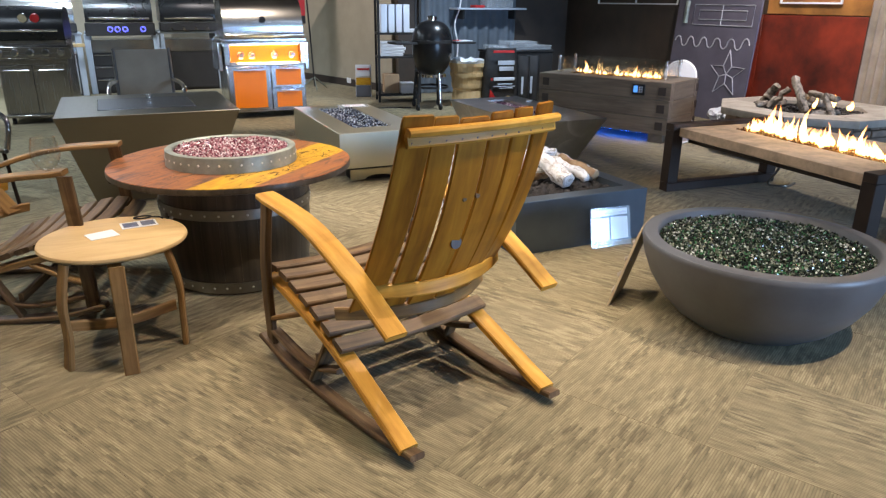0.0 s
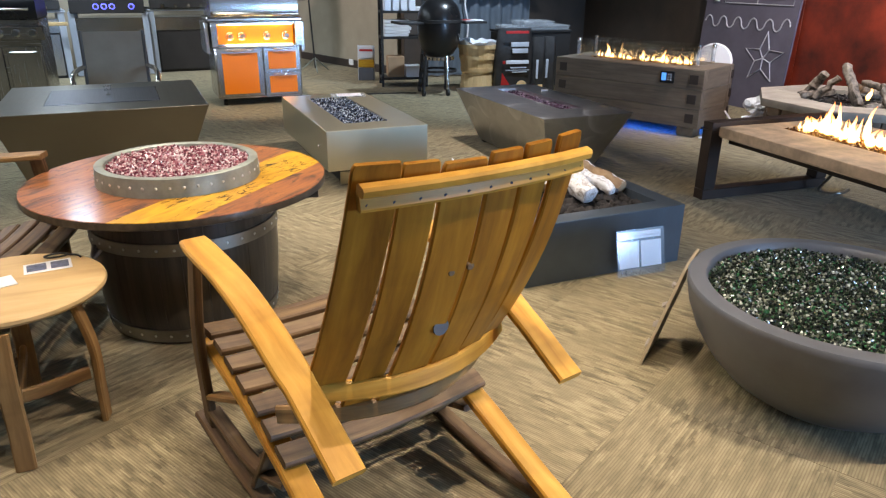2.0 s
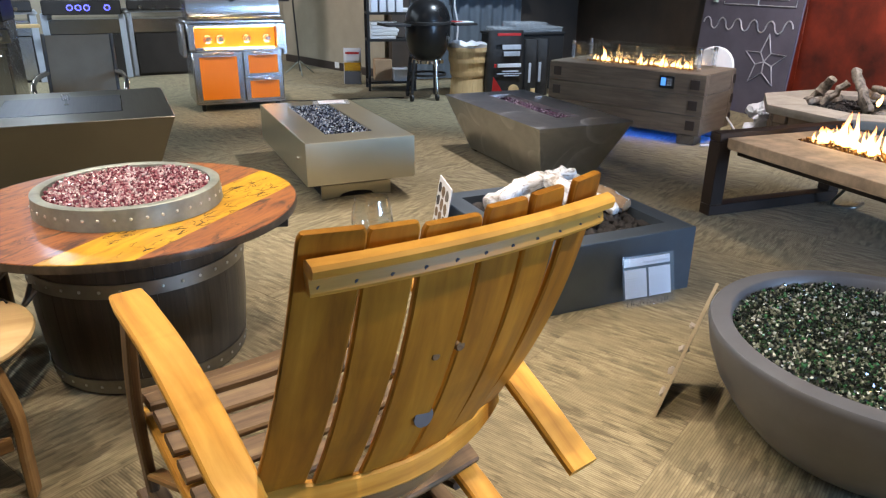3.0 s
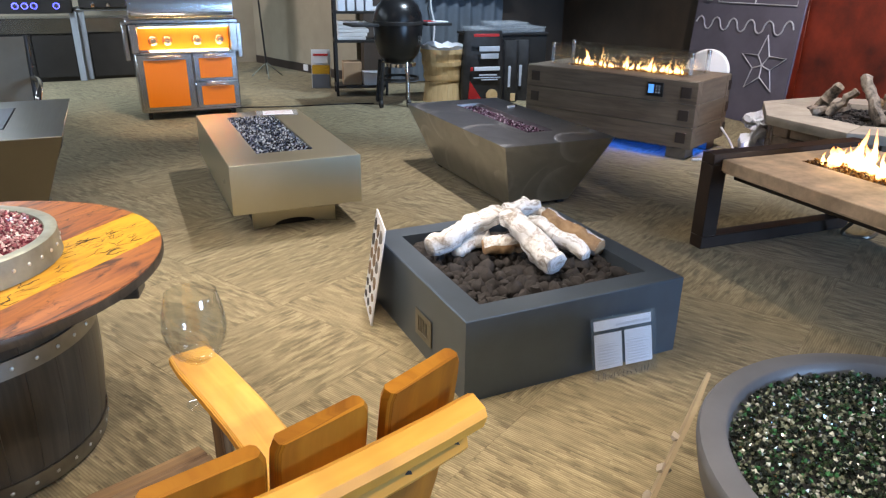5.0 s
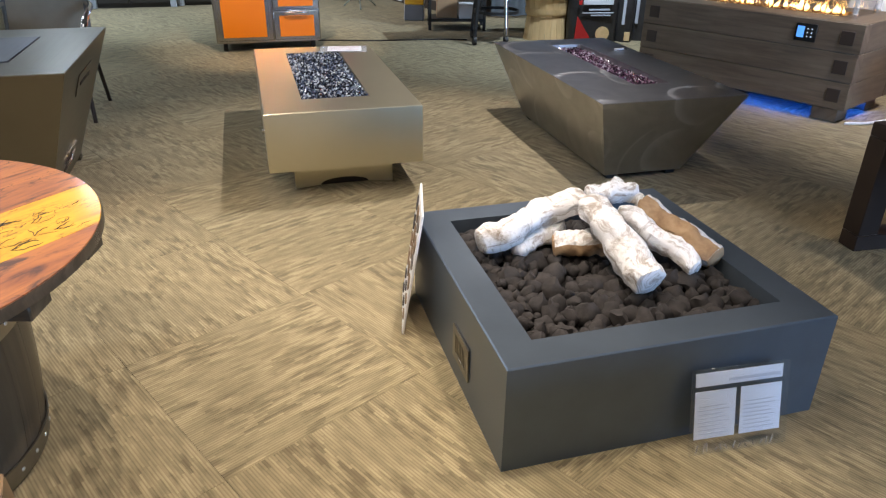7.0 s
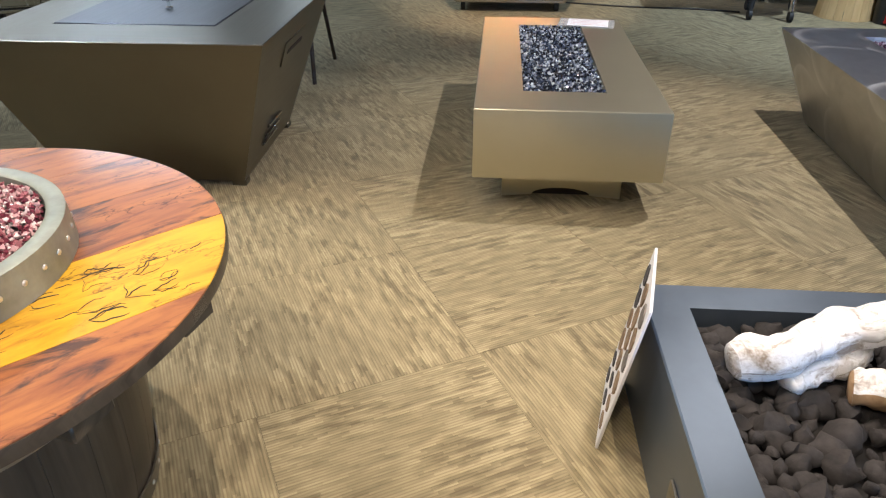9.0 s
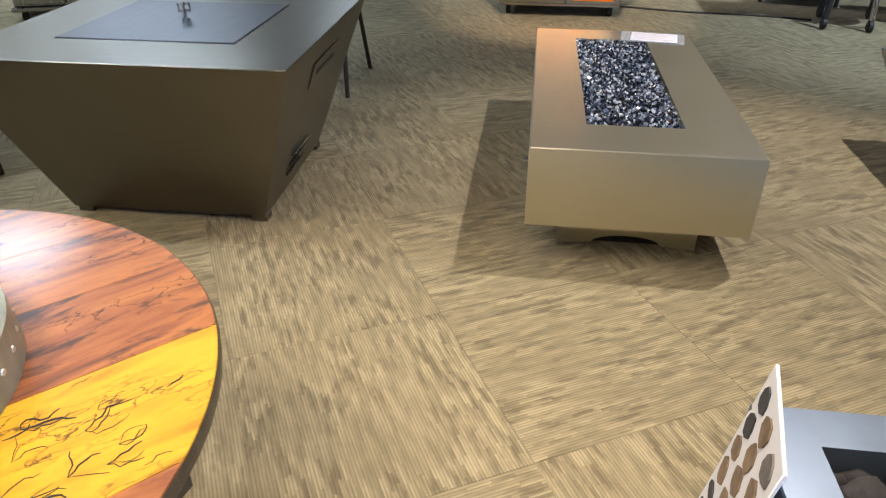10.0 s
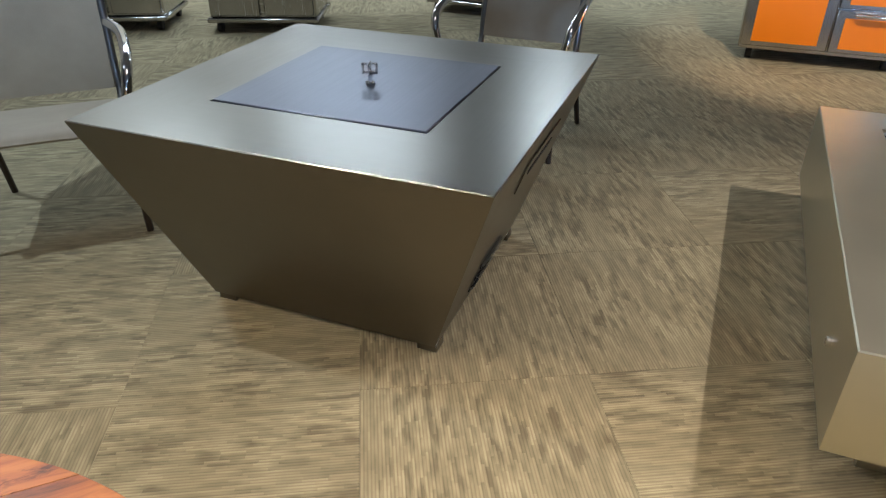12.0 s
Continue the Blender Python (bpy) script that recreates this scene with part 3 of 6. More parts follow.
structure("wall_north", G().box(X0, X1, Y1, Y1 + 0.15, -0.1, CEILING_Z + 0.1, 0), M_WALL, "beige painted showroom wall behind the grills", "wall")
structure("wall_back", G().box(4.2, X1, 11.4, 11.55, 0, CEILING_Z, 0), M_DARKWALL, "dark partition wall behind the shelves", "wall")
ang = math.degrees(math.atan2(-2.9, 0.95))
structure("wall_slant", G().box(0, 3.05, 0, 0.12, 0, CEILING_Z, 0, pose(3.2, 14.5, 0, 0, 0, ang)), M_WALL, "beige painted wall running to the shelf", "wall")
structure("baseboard", G().box(0, 3.05, -0.015, -0.001, 0, 0.13, 0.003, pose(3.2, 14.5, 0, 0, 0, ang)), M_BASE, "dark brown rubber baseboard", "baseboard")


# ---- fire pits ----
def shard_bed(inside, box, z, count, size, seed, lift=0.012):
    """A bed of loose chips over the outline that inside() tells."""
    rnd, g = random.Random(seed), G()
    x0, x1, y0, y1 = box
    done = 0
    while done < count:
        x, y = rnd.uniform(x0, x1), rnd.uniform(y0, y1)
        if inside(x, y):
            g.shard((x, y, z + rnd.uniform(-lift, lift) + 0.012 * noise.noise((x * 7, y * 7, seed))), size * rnd.uniform(0.6, 1.3), rnd)
            done += 1
    return g


def flame(g, x, y, z, h, w, rnd):
    """One tongue of flame: a thin, bent, tapering body."""
    ph, lean = rnd.uniform(0, 6), rnd.uniform(-0.25, 0.25)
    rings, us = [], []
    turn = rnd.uniform(0, 3.14)
    ca, sa = math.cos(turn), math.sin(turn)
    for i in range(11):
        t = i / 10
        r = w * (0.35 + 0.9 * math.sin(math.pi * min(1, t * 1.35 + 0.12)) if t < 0.65 else 1.05 * (1 - t) / 0.35 * 0.62 + 0.02)
        cx = x + 0.35 * w * math.sin(ph + 5 * t) * t * 2 + lean * h * t * t
        cy = y + 0.3 * w * math.cos(ph * 1.7 + 4 * t) * t * 2
        ring = []
        for k in range(8):
            a = 2 * math.pi * k / 8
            p, q = r * math.cos(a), 0.45 * r * math.sin(a)
            ring.append((cx + p * ca - q * sa, cy + p * sa + q * ca, z + h * t))
        rings.append(ring)
        us.append(t)
    g.loft(rings, True, True, None, us)


def flames(name, parent, spots, seed, hmin, hmax, wmin, wmax, label):
    rnd = random.Random(seed)
    for spot in spots:
        x, y, z = spot[:3]
        k = spot[3] if len(spot) > 3 else 1.0
        h = rnd.uniform(hmin, hmax) * k
        g = G()
        flame(g, x, y, z, h, rnd.uniform(wmin, wmax) * (0.6 + 0.4 * k), rnd)
        part(name, g, M_FLAME, parent, label, 80)


def frame_top(g, x0, x1, y0, y1, ix0, ix1, iy0, iy1, z0, z1, b=0.004):
    """A flat rim round an opening."""
    g.box(x0, x1, y0, iy0, z0, z1, b, grain=0)
    g.box(x0, x1, iy1, y1, z0, z1, b, grain=0)
    g.box(x0, ix0, iy0, iy1, z0, z1, b, grain=1)
    g.box(ix1, x1, iy0, iy1, z0, z1, b, grain=1)
    return g


def mitred_rim(outer, inner, z1, z0, lip):
    """A rim of one sheet with mitred corners, closed down the outside and the inside."""
    ox0, ox1, oy0, oy1 = outer
    ix0, ix1, iy0, iy1 = inner

    def ring(x0, x1, y0, y1, z):
        return [(x0, y0, z), (x1, y0, z), (x1, y1, z), (x0, y1, z)]
    g = G()
    e = 0.004
    g.loft([ring(ox0, ox1, oy0, oy1, z0), ring(ox0, ox1, oy0, oy1, z1 - e), ring(ox0 + e, ox1 - e, oy0 + e, oy1 - e, z1),
            ring(ix0, ix1, iy0, iy1, z1), ring(ix0, ix1, iy0, iy1, lip)], True, False)
    return g


def square_fire_pit():
    t = thing("square_fire_pit", 2.085, 3.585, 0, 1.0, "slate-blue steel square fire pit with black lava rock and birch logs", "fire pit")
    w, h = 1.015, 0.345
    part("body", mitred_rim((0, w, 0, w), (0.11, w - 0.11, 0.11, w - 0.11), h, 0.0, 0.16), M_SLATE, t, "", 30)
    part("tray", G().box(0.11, w - 0.11, 0.11, w - 0.11, 0.2, 0.262, 0), M_BLACKM, t)
    v = part("vent_plate", frame_top(G(), 0, 0.16, 0, 0.12, 0.03, 0.13, 0.025, 0.095, 0, 0.006, 0.001), M_HOOP_D, t, "bronze vent plate")
    v.matrix_local = Matrix.Translation((-0.001 * U, 0.46 * U, 0.08 * U)) @ Matrix(((0, 0, -1, 0), (-1, 0, 0, 0), (0, 1, 0, 0), (0, 0, 0, 1)))
    slat = G()
    for i in range(6):
        slat.box(0.036 + i * 0.017, 0.044 + i * 0.017, 0.025, 0.095, 0.001, 0.004, 0.001)
    part("vent_slats", slat, M_HOOP_D, v)
    rnd = random.Random(3)
    kinds = [G().rock((0, 0, 0), 0.028, rnd, 1, 0.68).mesh("lava_rock", M_LAVA, 62) for _ in range(9)]
    placed = 0
    for i in range(19):
        for j in range(19):
            x = 0.14 + i * 0.041 + rnd.uniform(-0.014, 0.014)
            y = 0.14 + j * 0.041 + rnd.uniform(-0.014, 0.014)
            if x > w - 0.13 or y > w - 0.13:
                continue
            ob = new("lava_rock", kinds[rnd.randrange(9)])
            ob.parent = t
            s = rnd.choice((0.5, 0.7, 0.85, 1.0, 1.25)) * rnd.uniform(0.85, 1.15)
            ob.matrix_local = Matrix.Translation((U * x, U * y, U * (0.283 + rnd.uniform(-0.008, 0.016)))) @ Euler((rnd.uniform(0, 6), rnd.uniform(0, 6), rnd.uniform(0, 6))).to_matrix().to_4x4() @ Matrix.Scale(s, 4)
            placed += 1
    return t


def birch_log(a, b, r0, r1, seed, label="white birch log with pale rounded ends"):
    """A log from a to b, in the plan of the fire pit."""
    t = thing("birch_log", 2.085, 3.585, 0, 1.0, label, "log", "birch logs on the fire pit")
    a, b = Vector(a), Vector(b)
    d = (b - a).normalized()
    s = d.cross(Vector((0, 0, 1))).normalized()
    u = s.cross(d)
    g, n, k = G(), 26, 20
    rings = []
    for i in range(n + 1):
        f = i / n
        r = (r0 + (r1 - r0) * f) * (0.86 if i in (0, n) else 0.96 if i in (1, n - 1) else 1.0)
        c = a + (b - a) * f + 0.022 * (noise.noise((f * 2.2, seed, 0)) * s + noise.noise((f * 2.2, 0, seed)) * u)
        rings.append([c + r * (1 + 0.30 * noise.noise((math.cos(q) * 1.4 + seed * 3, math.sin(q) * 1.4, f * 4)) + 0.24 * noise.noise((math.cos(q) * 3 + seed, math.sin(q) * 3, f * 11)))
                      * (math.cos(q) * s + math.sin(q) * u) for q in (2 * math.pi * j / k for j in range(k))])
    g.loft(rings, True, False)
    part("bark", g, M_BIRCH, t, "", 60)
    for ring, sgn in ((rings[0], -1), (rings[-1], 1)):
        e = G()
        c = sum(ring, Vector()) / k
        e.loft([ring, [c + (p - c) * 0.85 + d * sgn * 0.006 for p in ring], [c + (p - c) * 0.02 + d * sgn * 0.008 for p in ring]], True, False)
        split = "split" in label
        part("sawn_end", e, M_BIRCHEND if split else M_BIRCH, t, "brown sawn end" if split else "pale rounded end", 60)
    if "split" in label:
        k0, k1 = (15, 21) if seed == 3 else (5, 10)
        g2 = G()
        g2.loft([[p + (p - sum(ring, Vector()) / k) * 0.03 for p in [ring[j % k] for j in range(k0, k1 + 1)]] for ring in rings], False, False)
        part("bare_side", g2, M_BIRCHEND, t, "bare brown split side", 60)
    return t


square_fire_pit()
birch_log((0.145, 0.655, 0.375), (0.535, 0.73, 0.465), 0.050, 0.047, 1)
birch_log((0.27, 0.64, 0.335), (0.47, 0.73, 0.375), 0.035, 0.034, 2)
birch_log((0.40, 0.62, 0.345), (0.585, 0.555, 0.37), 0.043, 0.040, 3, "split birch log with bare brown side")
birch_log((0.56, 0.275, 0.37), (0.525, 0.645, 0.485), 0.060, 0.050, 4)
birch_log((0.775, 0.355, 0.345), (0.66, 0.645, 0.44), 0.036, 0.036, 5)
birch_log((0.88, 0.395, 0.35), (0.775, 0.70, 0.425), 0.045, 0.042, 6, "split birch log with bare brown side")
birch_log((0.59, 0.775, 0.455), (0.765, 0.75, 0.46), 0.038, 0.034, 7)
birch_log((0.82, 0.62, 0.40), (0.715, 0.82, 0.475), 0.026, 0.022, 8)


def card_holder():
    t = thing("card_holder", 2.62, 3.515, 0, -2.5, "clear plastic sign holder with printed sheets leaning on the pit", "sign")
    m = pose(0, 0, 0, -14, 0, 0)
    part("sleeve", G().box(0, 0.31, -0.004, 0.0, 0.0, 0.26, 0.001, m), M_PLASTIC, t)
    for i, (x0, x1) in enumerate(((0.018, 0.145), (0.16, 0.29))):
        p = part("sheet", G().box(x0, x1, 0.002, 0.004, 0.045, 0.19, 0, m), M_PAPER, t, "pale printed sheet")
        bars = G()
        for k in range(8):
            bars.box(x0 + 0.012, x1 - 0.02 - 0.01 * (k % 3), 0.0005, 0.0015, 0.06 + k * 0.012, 0.0625 + k * 0.012, 0, m)
        part("print_lines", bars, M_PRINT, p)
    part("heading_strip", G().box(0.018, 0.29, 0.002, 0.004, 0.205, 0.245, 0, m), M_PAPER, t)
    part("heading_print", G().box(0.12, 0.28, 0.0, 0.0015, 0.215, 0.224, 0, m), M_PRINT, t)
    fr = G()
    rnd = random.Random(5)
    for k in range(13):
        x = 0.02 + k * 0.02 + rnd.uniform(-0.005, 0.005)
        fr.tube([(x, -0.006, 0.008), (x + rnd.uniform(-0.008, 0.008), -0.007, rnd.uniform(0.018, 0.036))], 0.0016, 5, m)
    part("torn_edge", fr, M_CASE, t, "creased cloudy lower edge")["kind"] = "stuff"
    return t


card_holder()


def swatch_board():
    t = thing("swatch_board", 1.958, 4.31, 0, -102, "white sample card with grey stone swatches leaning on the pit", "sign")
    # local x runs along the pit's side, the printed face looks to -y
    m = pose(0, 0, 0, -9.0, 0, 0)
    part("card", G().box(-0.305, 0.0, -0.004, 0.004, 0.0, 0.47, 0.003, m), M_WHITE, t)
    rnd = random.Random(8)
    cols = [painted("swatch", c, 0.8, 0, 0.4, 30) for c in ((0.05, 0.05, 0.055), (0.16, 0.145, 0.135), (0.22, 0.155, 0.10))]
    for r in range(6):
        for c in range(3):
            x, z = -0.25 + c * 0.095, (0.05, 0.115, 0.19, 0.265, 0.335, 0.41)[r]
            rx, rz = (0.030, 0.016) if r < 2 else (0.036, 0.033)
            jag = 0.0 if r < 2 else 0.25
            ring = [(x + rx * math.cos(a) * rnd.uniform(1 - jag, 1.1), z + rz * math.sin(a) * rnd.uniform(1 - jag, 1.1)) for a in (k * 0.785 + 0.39 for k in range(8))]
            g = G().loft([[(px, -0.004, pz) for px, pz in ring], [(px, -0.008, pz) for px, pz in ring]], True, True, m)
            part("swatch", g, cols[rnd.randrange(3)], t)
    return t


swatch_board()


def linear_fire_pit():
    t = thing("linear_fire_pit", 1.55, 5.67, 0, 0.7, "pewter-coated low rectangular fire table with silver-blue fire glass", "fire pit")
    w, l, z0, z1 = 0.80, 1.67, 0.15, 0.455
    g = mitred_rim((0, w, 0, l), (0.205, 0.565, 0.245, 1.48), z1, z0, 0.40)
    part("body", g, M_PEWTER, t, "", 30)
    part("underside", G().box(0.006, w - 0.006, 0.006, l - 0.006, z0, z0 + 0.02, 0), M_PEWTER, t)
    part("tray", G().box(0.2, 0.57, 0.24, 1.485, 0.38, 0.425, 0), M_BLACKM, t)
    base = G()
    n = 14
    ring = []
    for i in range(n + 1):
        a = math.pi * i / n
        ring.append((0.395 + 0.13 * math.cos(a), 0.012 + 0.035 * math.sin(a)))
    pts = [(0.13, 0.0), (0.13, 0.10), (0.66, 0.10), (0.66, 0.0)] + ring
    front = [(x, 0.14, z) for x, z in pts]
    back = [(x, 0.16, z) for x, z in pts]
    base.loft([front, back], True, True)
    part("base_front", base, M_PEWTER, t, "arched pewter plinth")
    part("base", G().box(0.15, 0.64, 0.17, 1.52, 0.0, z0, 0.003), M_BLACKM, t)
    part("fire_glass", shard_bed(lambda x, y: True, (0.21, 0.56, 0.25, 1.475), 0.44, 4600, 0.0085, 11), M_STEELGLASS, t, "silver and dark blue fire glass", 0)["kind"] = "stuff"
    part("gas_key", G().tube([(0, 0.24, 0.30), (-0.012, 0.24, 0.30)], 0.012, 12), M_CHROME, t, "chrome key valve")
    return t


linear_fire_pit()


def brochure(x, y, z, rz, label):
    t = thing("brochure", x, y, z, rz, label, "brochure")
    part("sleeve", G().box(-0.165, 0.155, -0.10, 0.10, 0.0, 0.003, 0.001), M_CASE, t, "cloudy plastic sleeve")
    part("sheet", G().box(-0.115, 0.12, -0.085, 0.085, 0.003, 0.005, 0.0005), M_WHITE, t)
    b = G()
    for k in range(4):
        b.box(-0.10, 0.10 - 0.02 * (k % 3), 0.055 - k * 0.036, 0.06 - k * 0.036, 0.005, 0.0056, 0)
    part("print_lines", b, M_PINK, t)["kind"] = "stuff"
    return t


brochure(2.14, 7.21, 0.456, -8, "thin printed brochure lying on the pewter table")


def tapered(name, hx0, hx1, hy0, hy1, bx0, bx1, by0, by1, z0, z1, inner, lip, material, t):
    def ring(x0, x1, y0, y1, z):
        return [(x0, y0, z), (x1, y0, z), (x1, y1, z), (x0, y1, z)]
    g = G()
    e = 0.003
    g.loft([ring(bx0, bx1, by0, by1, z0), ring(hx0, hx1, hy0, hy1, z1 - e), ring(hx0 + e, hx1 - e, hy0 + e, hy1 - e, z1),
            ring(*inner, z1), ring(*inner, lip)], True, False)
    return part(name, g, material, t, "", 20)


def long_steel_pit():
    t = thing("tapered_fire_pit", 3.63, 6.17, 0, 0.4, "swirl-polished dark steel tapered fire table with garnet fire glass", "fire pit")
    tapered("body", -0.448, 0.395, -0.83, 0.855, -0.275, 0.20, -0.62, 0.645, 0.03, 0.5, (-0.09, 0.12, -0.50, 0.66), 0.44, M_SWIRL, t)
    part("tray", G().box(-0.095, 0.125, -0.505, 0.665, 0.42, 0.455, 0), M_BLACKM, t)
    part("fire_glass", shard_bed(lambda x, y: True, (-0.085, 0.115, -0.49, 0.65), 0.465, 3200, 0.0078, 12), M_GARNET, t, "dark garnet fire glass", 0)["kind"] = "stuff"
    for x in (-0.22, 0.15):
        for y in (-0.57, 0.62):
            part("foot", G().box(x - 0.03, x + 0.03, y - 0.03, y + 0.03, 0, 0.032, 0.003), M_BLACKM, t)
    return t


long_steel_pit()
lighter = thing("lighter", 3.915, 6.565, 0.501, 10, "slim white lighter lying on the swirled steel table", "lighter")
part("body", G().box(-0.045, 0.03, -0.009, 0.009, 0, 0.014, 0.004), M_WHITE, lighter)
part("nozzle", G().box(0.03, 0.055, -0.005, 0.005, 0.002, 0.010, 0.002), M_CHROME, lighter)


def square_steel_table():
    t = thing("square_fire_table", 0.09, 6.19, 0, 1.2, "brushed stainless tapered square fire table with a flat lid", "fire pit")
    tapered("body", -0.632, 0.64, -0.645, 0.578, -0.445, 0.39, -0.398, 0.40, 0.025, 0.72, (-0.355, 0.355, -0.358, 0.30), 0.70, M_STEEL, t)
    lid = part("lid", G().box(-0.351, 0.351, -0.354, 0.296, 0.70, 0.724, 0.003, grain=0), M_LID, t, "darker brushed steel lid")
    hg = G()
    hg.tube([(0.03, -0.05, 0.724), (0.03, -0.05, 0.762)], 0.007, 10)
    hg.tube([(0.03, -0.05, 0.726), (0.03, -0.05, 0.732)], 0.016, 14)
    for k in range(4):
        fin = pose(0.03, -0.05, 0, 0, 0, 20 + 90 * k)
        hg.box(0.004, 0.024, -0.003, 0.003, 0.758, 0.767, 0.002, fin)
        hg.box(0.018, 0.025, -0.003, 0.003, 0.758, 0.792, 0.002, fin)
        hg.box(0.008, 0.025, -0.003, 0.003, 0.786, 0.793, 0.002, fin)
    part("lid_handle", hg, M_CHROME, lid, "polished chrome lid handle")
    for x in (-0.40, 0.36):
        for y in (-0.365, 0.385):
            part("foot", G().box(x - 0.035, x + 0.035, y - 0.03, y + 0.03, 0, 0.03, 0.003), M_STEEL, t)
    # louvres and the lighter drawer of the service side
    sl = math.degrees(math.atan2(0.25, 0.695))
    m = pose(0.392, 0.0, 0.025, 0, sl, 0)
    for k in range(3):
        part("louvre_slot", G().box(0.0005, 0.004, -0.20 + 0.01 * k, 0.02, 0.10 + k * 0.045, 0.116 + k * 0.045, 0.001, m), M_BLACKM, t, "dark louvre slot")
        part("louvre_lip", G().box(0.0005, 0.012, -0.20 + 0.01 * k, 0.02, 0.117 + k * 0.045, 0.122 + k * 0.045, 0.001, m), M_CHROME, t, "bright louvre lip")
    part("control_panel", G().box(0.0, 0.004, -0.22, 0.16, 0.52, 0.63, 0.002, m), M_STEEL, t)
    part("control_slot", G().box(0.004, 0.007, -0.16, 0.10, 0.565, 0.585, 0.002, m), M_BLACKM, t)
    return t


square_steel_table()


def fire_bowl():
    t = thing("fire_bowl", 2.73, 2.30, 0, 0, "round grey cast fire bowl filled with dark green glass", "fire bowl")
    prof = [(0.0, 0.0), (0.27, 0.0), (0.30, 0.012), (0.385, 0.07), (0.455, 0.145), (0.515, 0.24), (0.552, 0.335), (0.568, 0.41), (0.569, 0.428), (0.562, 0.438),
            (0.505, 0.442), (0.496, 0.437), (0.49, 0.41), (0.48, 0.38)]
    part("bowl", G().lathe(prof, 80), M_BOWL, t, "", 50)
    part("tray", G().lathe([(0.0, 0.385), (0.488, 0.385)], 48), M_BLACKM, t)
    part("fire_glass", shard_bed(lambda x, y: x * x + y * y < 0.485 ** 2, (-0.49, 0.49, -0.49, 0.49), 0.405, 9500, 0.0078, 13, 0.010), M_GREENGLASS, t, "sparkling dark green and black fire glass", 0)["kind"] = "stuff"
    return t


fire_bowl()
def bowl_sample_board():
    t = thing("sample_board", 2.167, 2.727, 0, 0, "thin tan sample board with stone chips leaning on the bowl", "sign")
    w = Vector((0.80, 0.60, 0.0))
    up = Vector((0.212, 0.039, 0.405))
    nrm = w.cross(up).normalized()
    corners = [Vector(), w * 0.27, w * 0.27 + up * 0.9, w * 0.24 + up, w * 0.03 + up, up * 0.92]
    part("board", G().loft([[p - nrm * 0.006 for p in corners], [p + nrm * 0.006 for p in corners]]), M_TAN, t)
    rnd = random.Random(2)
    side = -1 if nrm.x > 0 else 1
    for k in range(4):
        p = w * 0.05 + up * (0.16 + 0.2 * k) + nrm * side * 0.009
        part("stone_chip", G().rock(p, 0.018, rnd, 0), M_CAP, t, "pale stone chip")
    return t


bowl_sample_board()


